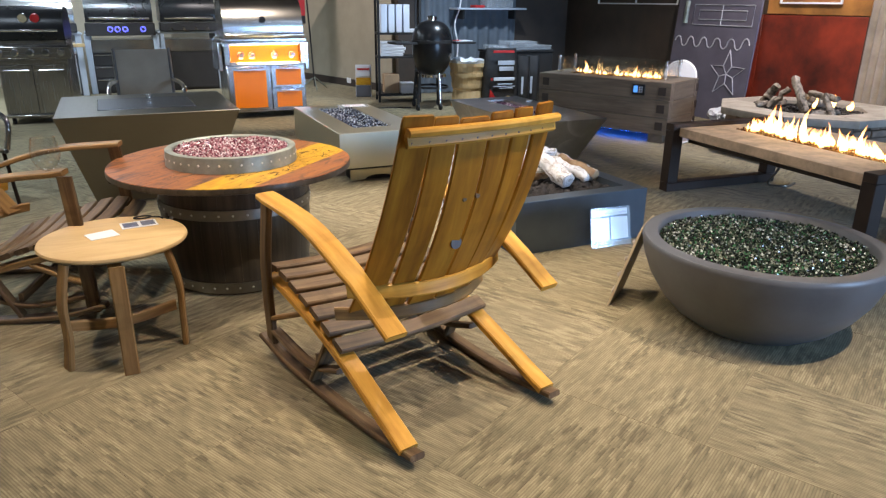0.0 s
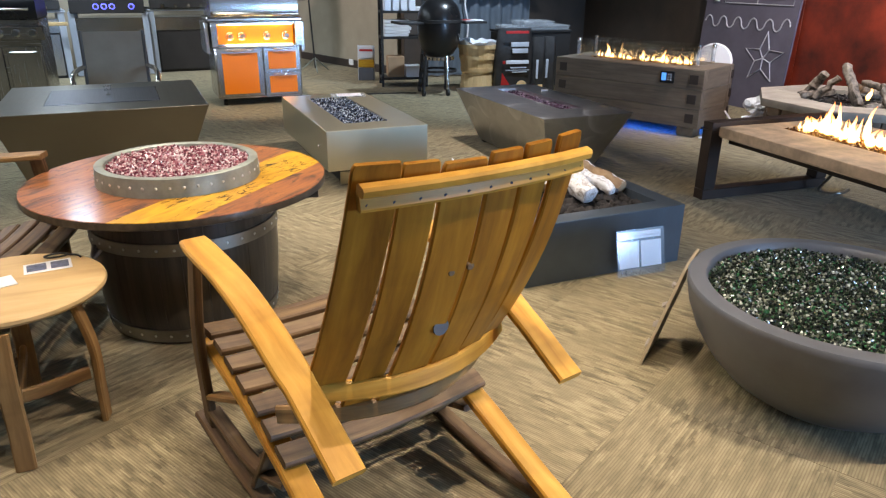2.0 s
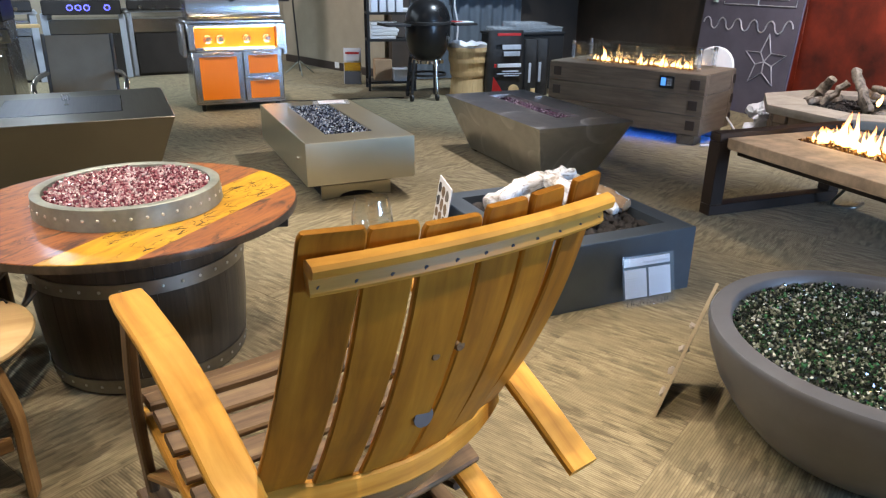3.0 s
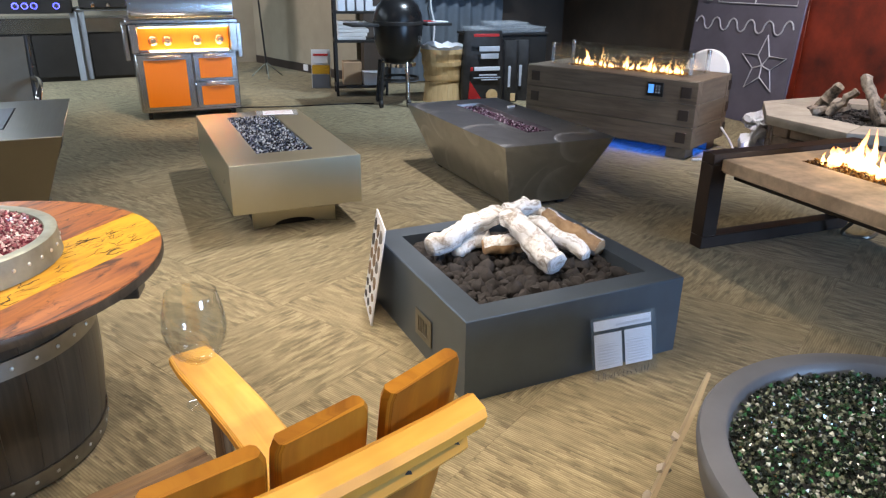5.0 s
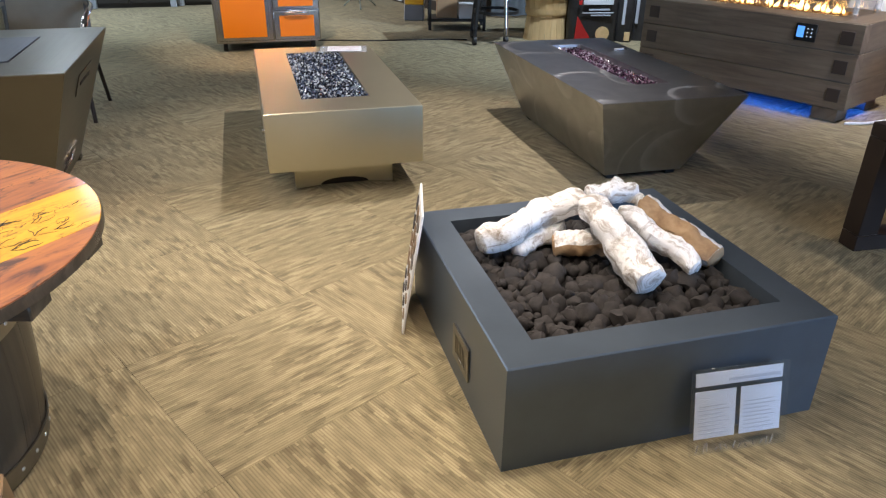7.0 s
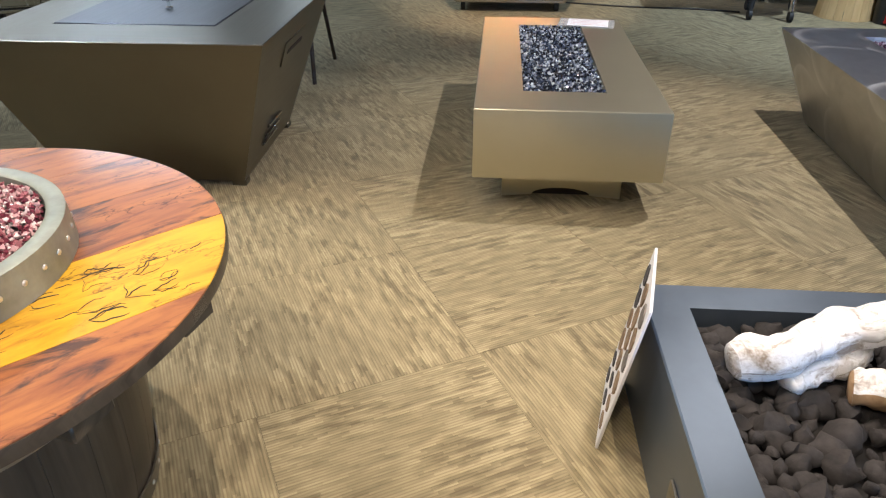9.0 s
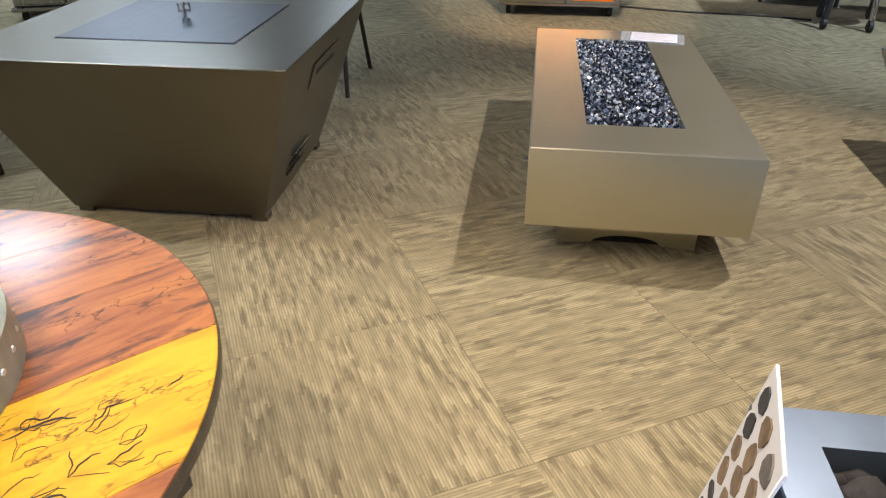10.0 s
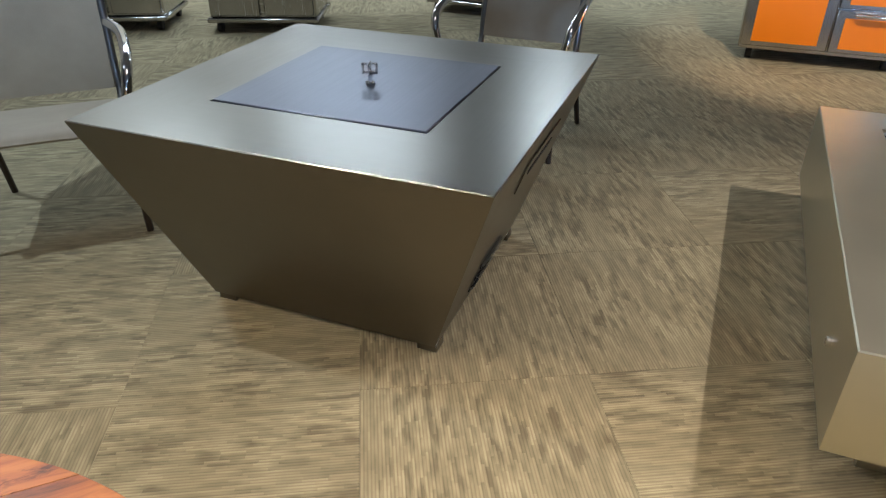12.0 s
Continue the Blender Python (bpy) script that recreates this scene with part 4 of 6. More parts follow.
# ---- barrel table ----
def barrel_table():
    t = thing("barrel_fire_table", 0.47, 3.995, 0, 0, "wine-barrel fire table with round mesquite top", "fire table")
    def rad(z):
        return 0.377 + 0.034 * (1 - ((z - 0.38) / 0.38) ** 2)
    n = 26
    for k in range(n):
        a0, a1 = 2 * math.pi * k / n + 0.0012, 2 * math.pi * (k + 1) / n - 0.0012
        rings = []
        for i in range(9):
            z = 0.005 + 0.615 * i / 8
            r = rad(z)
            rings.append([(r * math.cos(a0), r * math.sin(a0), z), ((r + 0.003) * math.cos((a0 + a1) / 2), (r + 0.003) * math.sin((a0 + a1) / 2), z), (r * math.cos(a1), r * math.sin(a1), z),
                          ((r - 0.025) * math.cos(a1), (r - 0.025) * math.sin(a1), z), ((r - 0.025) * math.cos(a0), (r - 0.025) * math.sin(a0), z)])
        part("stave", G().loft(rings), M_BARREL, t, "", 30)
    for z0, z1 in ((0.012, 0.075), (0.43, 0.485)):
        prof = [(rad(z0) + 0.004, z0), (rad(z0) + 0.009, z0), (rad(z1) + 0.009, z1), (rad(z1) + 0.004, z1)]
        hoop = part("hoop", G().lathe(prof, 64), M_HOOP_D, t, "dull steel hoop")
        zm = (z0 + z1) / 2
        rv = G()
        for k in range(36):
            a = 2 * math.pi * k / 36
            rv.lathe([(0.007, 0.0), (0.0062, 0.002), (0.004, 0.0035), (0.0, 0.004)], 8, pose(0, 0, zm, 0, 0, math.degrees(a)) @ Matrix.Translation((rad(zm) + 0.008, 0, 0)) @ pose(0, 0, 0, 0, 90, 0))
        part("rivets", rv, M_RIVET, hoop)["kind"] = "stuff"
    # cleats and the planked round top
    for x in (-0.14, 0.14):
        part("cleat", G().box(x - 0.045, x + 0.045, -0.622, 0.622, 0.592, 0.634, 0.004, pose(0, 0, 0, 0, 0, -103)), M_BARREL, t)
    R, zt = 0.653, 0.665
    plank_dir = 46
    edges = [-0.653, -0.455, -0.19, 0.05, 0.27, 0.46, 0.653]
    names = (M_MESQ, M_YELLOW, M_MESQ, M_MESQ, M_MESQ, M_MESQ)
    for (v0, v1), material in zip(zip(edges, edges[1:]), names):
        pts = []
        va, vb = v0 + 0.0004, v1 - 0.0004
        m = 14
        lo, hi = [], []
        for i in range(m + 1):
            v = va + (vb - va) * i / m
            h = math.sqrt(max(0.0, R * R - v * v))
            hi.append((h, v))
            lo.append((-h, v))
        pts = hi + lo[::-1]
        keep = []
        for p in pts:
            if not keep or (Vector(p) - Vector(keep[-1])).length > 1e-4:
                keep.append(p)
        part("top_plank", G().prism(keep, zt - 0.032, zt, pose(0, 0, 0, 0, 0, plank_dir), 0.0015), material, t, "yellow crackled plank" if material is M_YELLOW else "", 30)
    part("bark_edge", G().lathe([(R - 0.004, zt - 0.034), (R + 0.003, zt - 0.031), (R + 0.004, zt - 0.012), (R + 0.001, zt - 0.003), (R - 0.004, zt - 0.004)], 72), M_BARREL, t, "dark bark edge")
    # dark crackle veins inlaid in the yellow plank
    rnd = random.Random(21)
    veins = G()
    lo, hi = edges[1] + 0.006, edges[2] - 0.006
    for k in range(85):
        x, y = rnd.uniform(-0.6, 0.6), rnd.uniform(lo, hi)
        steps = rnd.choice((2, 3, 3, 4, 6))
        w0 = rnd.uniform(0.0004, 0.0013) * (0.7 + 0.1 * steps)
        for branch in range(1 if steps < 4 else 3):
            px, py, pts = x, y, []
            pa = rnd.uniform(-0.5, 0.5) + (rnd.choice((-1, 1)) * rnd.uniform(0.5, 1.4) if branch else 0.0)
            for i in range(steps + 2):
                pts.append((px, py, zt + 0.0002))
                px += 0.011 * math.cos(pa)
                py = min(hi, max(lo, py + 0.010 * math.sin(pa)))
                pa = 0.6 * pa + rnd.uniform(-0.9, 0.9)
            if all(p[0] ** 2 + p[1] ** 2 < 0.64 ** 2 for p in pts):
                w = w0 * (1 - 0.25 * branch)
                veins.tube(pts, [w * (0.3 + 1.1 * math.sin(math.pi * (i + 0.4) / (steps + 2))) for i in range(steps + 2)], 5, pose(0, 0, 0, 0, 0, plank_dir))
    part("crackle_inlay", veins, M_BLACKM, t, "dark crackle veins")["kind"] = "stuff"
    ring = part("hoop_ring", G().lathe([(0.352, zt + 0.001), (0.356, zt + 0.001), (0.350, zt + 0.08), (0.343, zt + 0.083), (0.318, zt + 0.083), (0.312, zt + 0.078), (0.312, zt + 0.001)], 72), M_HOOP, t, "galvanised riveted fire ring")
    rv = G()
    for k in range(40):
        a = 2 * math.pi * k / 40
        rv.lathe([(0.0065, 0.0), (0.006, 0.0015), (0.004, 0.003), (0.0, 0.0035)], 8, pose(0, 0, zt + 0.042, 0, 0, math.degrees(a)) @ Matrix.Translation((0.3525, 0, 0)) @ pose(0, 0, 0, 0, 90, 0))
    part("rivets", rv, M_RIVET, ring)["kind"] = "stuff"
    part("ring_tray", G().lathe([(0, zt + 0.045), (0.312, zt + 0.045)], 40), M_BLACKM, t)
    part("fire_glass", shard_bed(lambda x, y: x * x + y * y < 0.305 ** 2, (-0.31, 0.31, -0.31, 0.31), zt + 0.070, 5200, 0.0078, 14, 0.006), M_PURPLE, t, "plum and clear fire glass", 0)["kind"] = "stuff"
    part("barrel_handle", G().tube(bezier([(-0.36, -0.24, 0.44), (-0.40, -0.26, 0.40), (-0.40, -0.20, 0.40), (-0.385, -0.17, 0.44)]), 0.01, 8), M_HOOP_D, t)
    return t


barrel_table()


# ---- side table ----
def side_table():
    t = thing("side_table", -0.16, 3.33, 0, 0, "small round pale oak side table on stave legs", "table")
    part("tabletop", G().lathe([(0, 0.472), (0.295, 0.472), (0.312, 0.478), (0.316, 0.487), (0.312, 0.497), (0.302, 0.501), (0, 0.501)], 64).planar(), M_OAKTOP, t, "", 30)
    feet = ((-0.24, -0.25), (0.01, -0.40), (0.245, -0.175), (-0.02, 0.10))
    c = Vector((0.0, -0.13, 0))
    for x, y in feet:
        d = (Vector((x, y, 0)) - c).normalized()
        side = Vector((-d.y, d.x, 0))
        top = c + d * 0.215
        pts = bezier([(top.x, top.y, 0.472), (top.x + d.x * 0.035, top.y + d.y * 0.035, 0.30), (top.x + d.x * 0.035, top.y + d.y * 0.035, 0.14), (x, y, 0.0)], 5)
        part("leg", G().stave(pts, 0.062, 0.024, side), M_STAVE_M, t)
    for a, b in ((0, 2), (1, 3)):
        p, q = Vector((*feet[a], 0)), Vector((*feet[b], 0))
        p, q = p + (q - p) * 0.05, q + (p - q) * 0.05
        mid = (p + q) / 2
        z = 0.20
        part("stretcher", G().stave(bezier([(p.x, p.y, z), (mid.x, mid.y, z - 0.03), (q.x, q.y, z)], 5), 0.05, 0.022, (0, 0, 1)), M_STAVE_M, t)
    part("apron", G().box(-0.2, 0.2, -0.15, -0.09, 0.44, 0.472, 0.004), M_STAVE_M, t)
    return t


side_table()
c = thing("price_card", -0.20, 3.36, 0.501, 20, "two small printed cards lying on the side table", "card")
part("card", G().box(-0.07, 0.055, -0.05, 0.05, 0, 0.003, 0.001), M_WHITE, c)
c2 = thing("photo_card", -0.05, 3.47, 0.501, 8, "postcard with dark photographs lying on the side table", "card")
part("card", G().box(-0.08, 0.08, -0.05, 0.05, 0, 0.003, 0.001), M_WHITE, c2)
part("photo", G().box(-0.07, -0.005, -0.035, 0.035, 0.003, 0.004, 0), M_PHOTO, c2)
part("photo", G().box(0.01, 0.07, -0.035, 0.035, 0.003, 0.004, 0), M_PHOTO, c2)
g = thing("spectacles", -0.03, 3.56, 0.501, 5, "dark folded spectacles lying by the cards", "glasses")
part("rim", G().tube([(0.04 * math.cos(a), 0.02 * math.sin(a), 0.008) for a in (k * 0.3 for k in range(22))], 0.004, 6), M_BLACKM, g)
part("temple", G().tube([(0.04, 0.0, 0.006), (0.075, -0.02, 0.006), (0.085, -0.05, 0.006)], 0.004, 6), M_BLACKM, g)


# ---- stave chairs ----
def stave_chair(x, y, rz, label, arm_wood, plank):
    t = thing("stave_rocking_chair", x, y, 0, rz, label, "chair", "barrel-stave chairs")

    def back_y(z, px):
        # bowed along the staves, and cupped more towards the seat
        return 0.157 - 0.461 * (z - 0.7) + 0.337 * (z - 0.7) ** 2 + (0.30 + 1.15 * (1.1 - z)) * px * px - 0.02 - 0.05 * px

    def shift(z):
        return 0.008 * (z - 0.5)
    for s in (-1, 1):
        tip = 0.97 if s < 0 else 0.92
        arm = bezier([(s * 0.357, 0.0, 0.478), (s * 0.36, 0.28, 0.618), (s * 0.36 if s < 0 else 0.348, 0.60, 0.716), (s * 0.36 if s < 0 else 0.328, tip, 0.746)], 6)
        part("arm", G().stave(arm, [0.085] * 6 + [0.095] * 12 + [0.085], 0.026), arm_wood, t)
        part("front_leg", G().stave(bezier([(s * 0.372, 0.93, 0.735), (s * 0.388, 0.955, 0.42), (s * 0.376, 0.965, 0.05)], 5), 0.066, 0.028, (0, 1, 0)), M_STAVE_D, t)
        part("seat_rail", G().stave(bezier([(s * 0.33, 1.0, 0.372), (s * 0.33, 0.70, 0.315), (s * 0.33, 0.40, 0.225), (s * 0.335, 0.10, 0.105), (s * 0.338, -0.035, 0.052)], 5), 0.078, 0.032), arm_wood, t)
        part("rocker", G().stave(bezier([(s * 0.385, 1.03, 0.085), (s * 0.37, 0.80, 0.032), (s * 0.355, 0.45, 0.014), (s * 0.342, 0.15, 0.022), (s * 0.335, -0.085, 0.05)], 5), 0.06, 0.026), M_STAVE_D, t)
        part("brace", G().stave(bezier([(s * 0.372, 0.945, 0.135), (s * 0.35, 0.66, 0.085), (s * 0.335, 0.42, 0.155)], 5), 0.05, 0.022), M_STAVE_D, t)
        part("strut", G().stave([(s * 0.352, 0.62, 0.03), (s * 0.338, 0.50, 0.25)], 0.055, 0.022), M_STAVE_D, t)
        part("side_brace", G().stave([(s * 0.37, 0.93, 0.20), (s * 0.345, 0.70, 0.30)], 0.05, 0.022), M_STAVE_M, t)
    # seat slats, curved across
    zs = [(1.03, 0.405), (0.945, 0.428), (0.855, 0.418), (0.765, 0.396), (0.675, 0.37), (0.585, 0.342), (0.495, 0.31), (0.405, 0.275)]
    for k, (sy, sz) in enumerate(zs):
        nxt = zs[min(k + 1, len(zs) - 1)]
        prv = zs[max(k - 1, 0)]
        d = Vector((0, nxt[0] - prv[0], nxt[1] - prv[1])).normalized()
        pts = [(px, sy, sz - 0.02 * (1 - (px / 0.36) ** 2)) for px in [-0.36 + 0.72 * i / 8 for i in range(9)]]
        part("seat_slat", G().stave(pts, 0.074, 0.026, d), M_STAVE_D, t)
    # back slats
    rnd = random.Random(4)
    edges = [-0.305, -0.196, -0.105, 0.012, 0.112, 0.206, 0.305]
    for k in range(6):
        a, b = edges[k] + 0.0005, edges[k + 1] - 0.0005
        pm = (a + b) / 2
        top = 1.172 + 0.30 * pm * pm + rnd.uniform(-0.004, 0.006)
        pts, wid = [], []
        lean = rnd.uniform(-0.006, 0.006)
        for i in range(17):
            z = 0.39 + (top - 0.39) * (i / 14 if i < 14 else (0.972, 0.99, 1.0)[i - 14])
            f = (z - 0.39) / 0.8
            pts.append((pm * (1.0 + 0.10 * math.sin(math.pi * (0.15 + 0.7 * f))) * 0.98 + shift(z) + lean * max(0.0, f - 0.6), back_y(z, pm) + 0.002 * math.sin(7 * pm + 3 * k), z))
            wid.append((b - a) * (0.972 + 0.028 * math.sin(math.pi * (0.12 + 0.72 * f))) * ((1.0, 0.98, 0.90)[i - 14] if i >= 14 else 1.0))
        slope = 2 * 0.55 * pm - 0.05
        part("back_slat", G().stave(pts, wid, 0.015, Vector((1, slope, 0))), plank, t)
    def rail(z, h, half, off, zlift=0.0, side=(0, 0.2, 1)):
        pts = [(px + shift(z), back_y(z, px) + off, z + zlift * (px / half) ** 2) for px in [-half + 2 * half * i / 12 for i in range(13)]]
        return G().stave(pts, h, 0.026, side)
    part("top_rail", rail(1.142, 0.030, 0.308, -0.036, 0.0, (0, 1, 0.35)), M_STAVE_L, t)
    part("top_rail_face", rail(1.114, 0.044, 0.302, -0.024), M_STAVE_L, t)
    part("lower_rail", rail(0.512, 0.055, 0.345, -0.03, 0.012), M_STAVE_L, t)
    part("bottom_rail", rail(0.398, 0.05, 0.345, -0.024, 0.0), M_STAVE_M, t)
    for i in range(11):
        px = -0.29 + 0.058 * i
        part("screw_plug", G().tube([(px + 0.004, back_y(1.108, px) - 0.0398, 1.108), (px + 0.004, back_y(1.108, px) - 0.028, 1.108)], 0.0042, 8), M_BLACKM, t)
    part("bung_hole", G().tube([(-0.01, back_y(0.70, 0) - 0.0135, 0.70), (-0.01, back_y(0.70, 0) - 0.010, 0.70)], 0.024, 14), M_INK, t, "dark round bung hole")
    for kx, kz, kr in ((-0.03, 0.881, 0.011), (0.024, 0.886, 0.012), (-0.215, 0.83, 0.009)):
        ky = back_y(kz, kx)
        part("knot", G().tube([(kx, ky - 0.0105, kz), (kx, ky - 0.004, kz)], [kr * 0.8, kr], 9), M_STAVE_D, t, "dark knot")
    part("cross_stretcher", G().stave([(-0.34, 0.62, 0.12), (0.34, 0.62, 0.12)], 0.05, 0.022, (0, 0, 1)), M_STAVE_D, t)
    return t


stave_chair(1.039, 2.018, 14, "honey oak barrel-stave rocking chair with a slatted back", M_STAVE_L, M_STAVE)
stave_chair(-1.13, 4.20, -106, "weathered oak barrel-stave rocking chair beside the barrel table", M_STAVE_M, M_STAVE_M)


def wine_glass(x, y, z):
    t = thing("wine_glass", x, y, z, 0, "clear stemmed wine glass slotted into a chair arm", "glass", "wine glasses")
    prof = [(0.0, 0.004), (0.022, 0.006), (0.046, 0.026), (0.060, 0.058), (0.064, 0.085), (0.060, 0.122), (0.051, 0.160), (0.049, 0.160), (0.058, 0.122), (0.062, 0.085), (0.058, 0.060), (0.044, 0.030), (0.02, 0.010), (0.0, 0.008)]
    part("bowl", G().lathe(prof, 32), M_GLASS, t, "", 60)
    part("stem", G().lathe([(0.006, 0.006), (0.004, -0.02), (0.004, -0.075), (0.008, -0.088)], 12), M_GLASS, t, "", 60)
    part("foot", G().lathe([(0.008, -0.088), (0.036, -0.096), (0.036, -0.098), (0.0, -0.098)], 28), M_GLASS, t, "", 60)
    return t


def in_chair(cx, cy, rz, p):
    m = pose(cx, cy, 0, 0, 0, rz)
    q = m @ Vector(p)
    return q.x, q.y, q.z


wine_glass(*in_chair(1.039, 2.018, 14, (0.33, 0.86, 0.758)))
wine_glass(*in_chair(-1.13, 4.20, -106, (0.357, 0.86, 0.757)))


# ---- stone-slab fire bench ----
def fire_bench():
    t = thing("fire_bench_table", 4.12, 4.47, 0, -3.0, "tan stone-slab fire table on dark bronze steel frames", "fire table")
    w, l = 1.06, 1.75
    z = 0.545
    part("slab", mitred_rim((0, w, -l, 0), (0.40, 0.72, -1.56, -0.17), z, z - 0.065, z - 0.05), M_SLAB, t, "", 30)
    part("slab_underside", G().box(0.006, w - 0.006, -l + 0.006, -0.006, z - 0.075, z - 0.062, 0), M_SLAB, t)
    part("tray", G().box(0.39, 0.73, -1.57, -0.16, z - 0.06, z - 0.03, 0), M_BLACKM, t)
    part("fire_glass", shard_bed(lambda x, y: True, (0.41, 0.71, -1.55, -0.18), z - 0.012, 1500, 0.013, 15), M_EMBER, t, "amber fire glass", 0)["kind"] = "stuff"
    for y in (0.005, -l - 0.105):
        fr = part("end_frame", G().box(-0.06, w + 0.06, y, y + 0.1, 0.0, 0.075, 0.004), M_BRONZE, t, "dark bronze steel end frame")
        part("post", G().box(-0.06, 0.045, y, y + 0.1, 0.075, z - 0.03, 0.004), M_BRONZE, fr)
        part("post", G().box(w - 0.045, w + 0.06, y, y + 0.1, 0.075, z - 0.03, 0.004), M_BRONZE, fr)
        part("top_bar", G().box(-0.06, w + 0.06, y, y + 0.1, z - 0.03, z + 0.03, 0.004), M_BRONZE, fr)
    part("rail", G().box(0.1, 0.16, -l - 0.004, 0.004, z - 0.13, z - 0.077, 0.004), M_BRONZE, t)
    rnd = random.Random(31)
    spots = []
    for y0, y1, count, k in ((-0.24, -0.36, 5, 0.7), (-0.36, -0.64, 13, 1.0), (-0.68, -0.80, 3, 0.5), (-0.84, -1.02, 7, 0.75), (-1.08, -1.36, 10, 0.8), (-1.4, -1.5, 3, 0.5)):
        for i in range(count):
            spots.append((0.56 + rnd.uniform(-0.08, 0.08), y0 + (y1 - y0) * (i + rnd.uniform(0, 1)) / count, z - 0.01, k * rnd.uniform(0.55, 1.0)))
    flames("flame", t, spots, 32, 0.13, 0.26, 0.012, 0.026, "yellow gas flame")
    low = [(0.56 + rnd.uniform(-0.09, 0.09), p[1] + rnd.uniform(-0.04, 0.04), z - 0.01, 1.0) for p in spots]
    flames("flame", t, low, 33, 0.06, 0.12, 0.020, 0.034, "low broad gas flame")
    part("gas_hose", G().tube(bezier([(0.9, -0.25, z - 0.08), (0.92, -0.22, 0.2), (0.95, -0.1, 0.02), (1.05, -0.2, 0.012), (1.2, -0.15, 0.012)]), 0.012, 8), M_HOOP_D, t)
    return t


fire_bench()


# ---- round stone fire pit ----
def stone_pit():
    t = thing("stone_fire_pit", 6.52, 5.22, 0, 0, "octagonal stacked-stone fire pit with grey stone cap and logs", "fire pit")
    n, R = 8, 0.93

    def octo(r, off=0.39):
        return [(r * math.cos(off + 2 * math.pi * k / n), r * math.sin(off + 2 * math.pi * k / n)) for k in range(n)]
    part("core", G().prism(octo(R - 0.14), 0.0, 0.42), M_BLACKM, t)
    rnd = random.Random(17)
    poly = octo(R - 0.08)
    for k in range(n):
        a, b2 = Vector(poly[k]), Vector(poly[(k + 1) % n])
        d = (b2 - a)
        L = d.length
        ang2 = math.degrees(math.atan2(d.y, d.x))
        z = 0.0
        while z < 0.41:
            h = rnd.uniform(0.06, 0.10)
            h = min(h, 0.425 - z)
            s = 0.0
            while s < L - 0.02:
                w = min(rnd.uniform(0.13, 0.30), L - s)
                if L - s - w < 0.06:
                    w = L - s
                m = pose(a.x, a.y, 0, 0, 0, ang2)
                part("stone", G().box(s + 0.004, s + w - 0.004, -rnd.uniform(0.0, 0.022), 0.07, z + 0.003, z + h - 0.004, 0.008, m), M_STONE, t)
                s += w
            z += h
    outer, inner = octo(R), octo(0.56)
    for k in range(n):
        q = [outer[k], outer[(k + 1) % n], inner[(k + 1) % n], inner[k]]
        part("cap_stone", G().prism(q, 0.425, 0.495, None, 0.006), M_CAP, t)
    part("bed", G().prism(octo(0.56), 0.40, 0.45), M_BLACKM, t)
    g = G()
    for i in range(260):
        a, r = rnd.uniform(0, 6.28), 0.52 * math.sqrt(rnd.random())
        g.rock((r * math.cos(a), r * math.sin(a), 0.455), 0.02, rnd, 0)
    part("lava_gravel", g, M_LAVA, t)["kind"] = "stuff"
    logs = [((-0.17, 0.48, 0.47), (-0.12, 0.33, 0.70)), ((-0.27, -0.19, 0.47), (-0.12, 0.14, 0.79)), ((-0.27, 0.28, 0.47), (-0.15, 0.15, 0.68)),
            ((-0.30, 0.44, 0.48), (0.12, 0.46, 0.50)), ((-0.36, 0.36, 0.485), (0.05, 0.34, 0.50)), ((-0.05, -0.02, 0.65), (-0.10, -0.40, 0.63)),
            ((-0.10, -0.25, 0.66), (-0.22, -0.46, 0.47)), ((0.38, 0.1, 0.47), (-0.08, 0.02, 0.62)), ((-0.36, -0.32, 0.48), (-0.02, -0.36, 0.50))]
    for k, (p, q) in enumerate(logs):
        p, q = Vector(p), Vector(q)
        rings, us = [], []
        d = (q - p).normalized()
        sx = d.cross(Vector((0, 0, 1))).normalized()
        sy = sx.cross(d)
        for i in range(15):
            c = p.lerp(q, i / 14) + 0.035 * Vector((noise.noise((k, i * 0.35, 0)), noise.noise((k, i * 0.35, 5)), 0.5 * noise.noise((k, i * 0.35, 9))))
            end = 0.72 if i in (0, 14) else 1.0
            ring = []
            for j in range(12):
                an = 2 * math.pi * j / 12
                r = end * (0.042 if k < 2 else 0.031) * (1 + 0.35 * noise.noise((2 * math.cos(an) + 9 * k, 2 * math.sin(an), i * 0.16)) + 0.12 * math.sin(an * 3 + k) + 0.25 * noise.noise((k * 3, j * 1.7, i * 0.8)))
                ring.append(c + r * math.cos(an) * sx + r * math.sin(an) * sy)
            rings.append(ring)
        part("log", G().loft(rings, True, True), M_CERLOG, t, "grey weathered ceramic log", 50)
    flames("flame", t, [(-0.05 + 0.1 * i, -0.1 - 0.13 * i, 0.5) for i in range(3)], 35, 0.08, 0.16, 0.02, 0.035, "small yellow gas flame")
    return t


stone_pit()


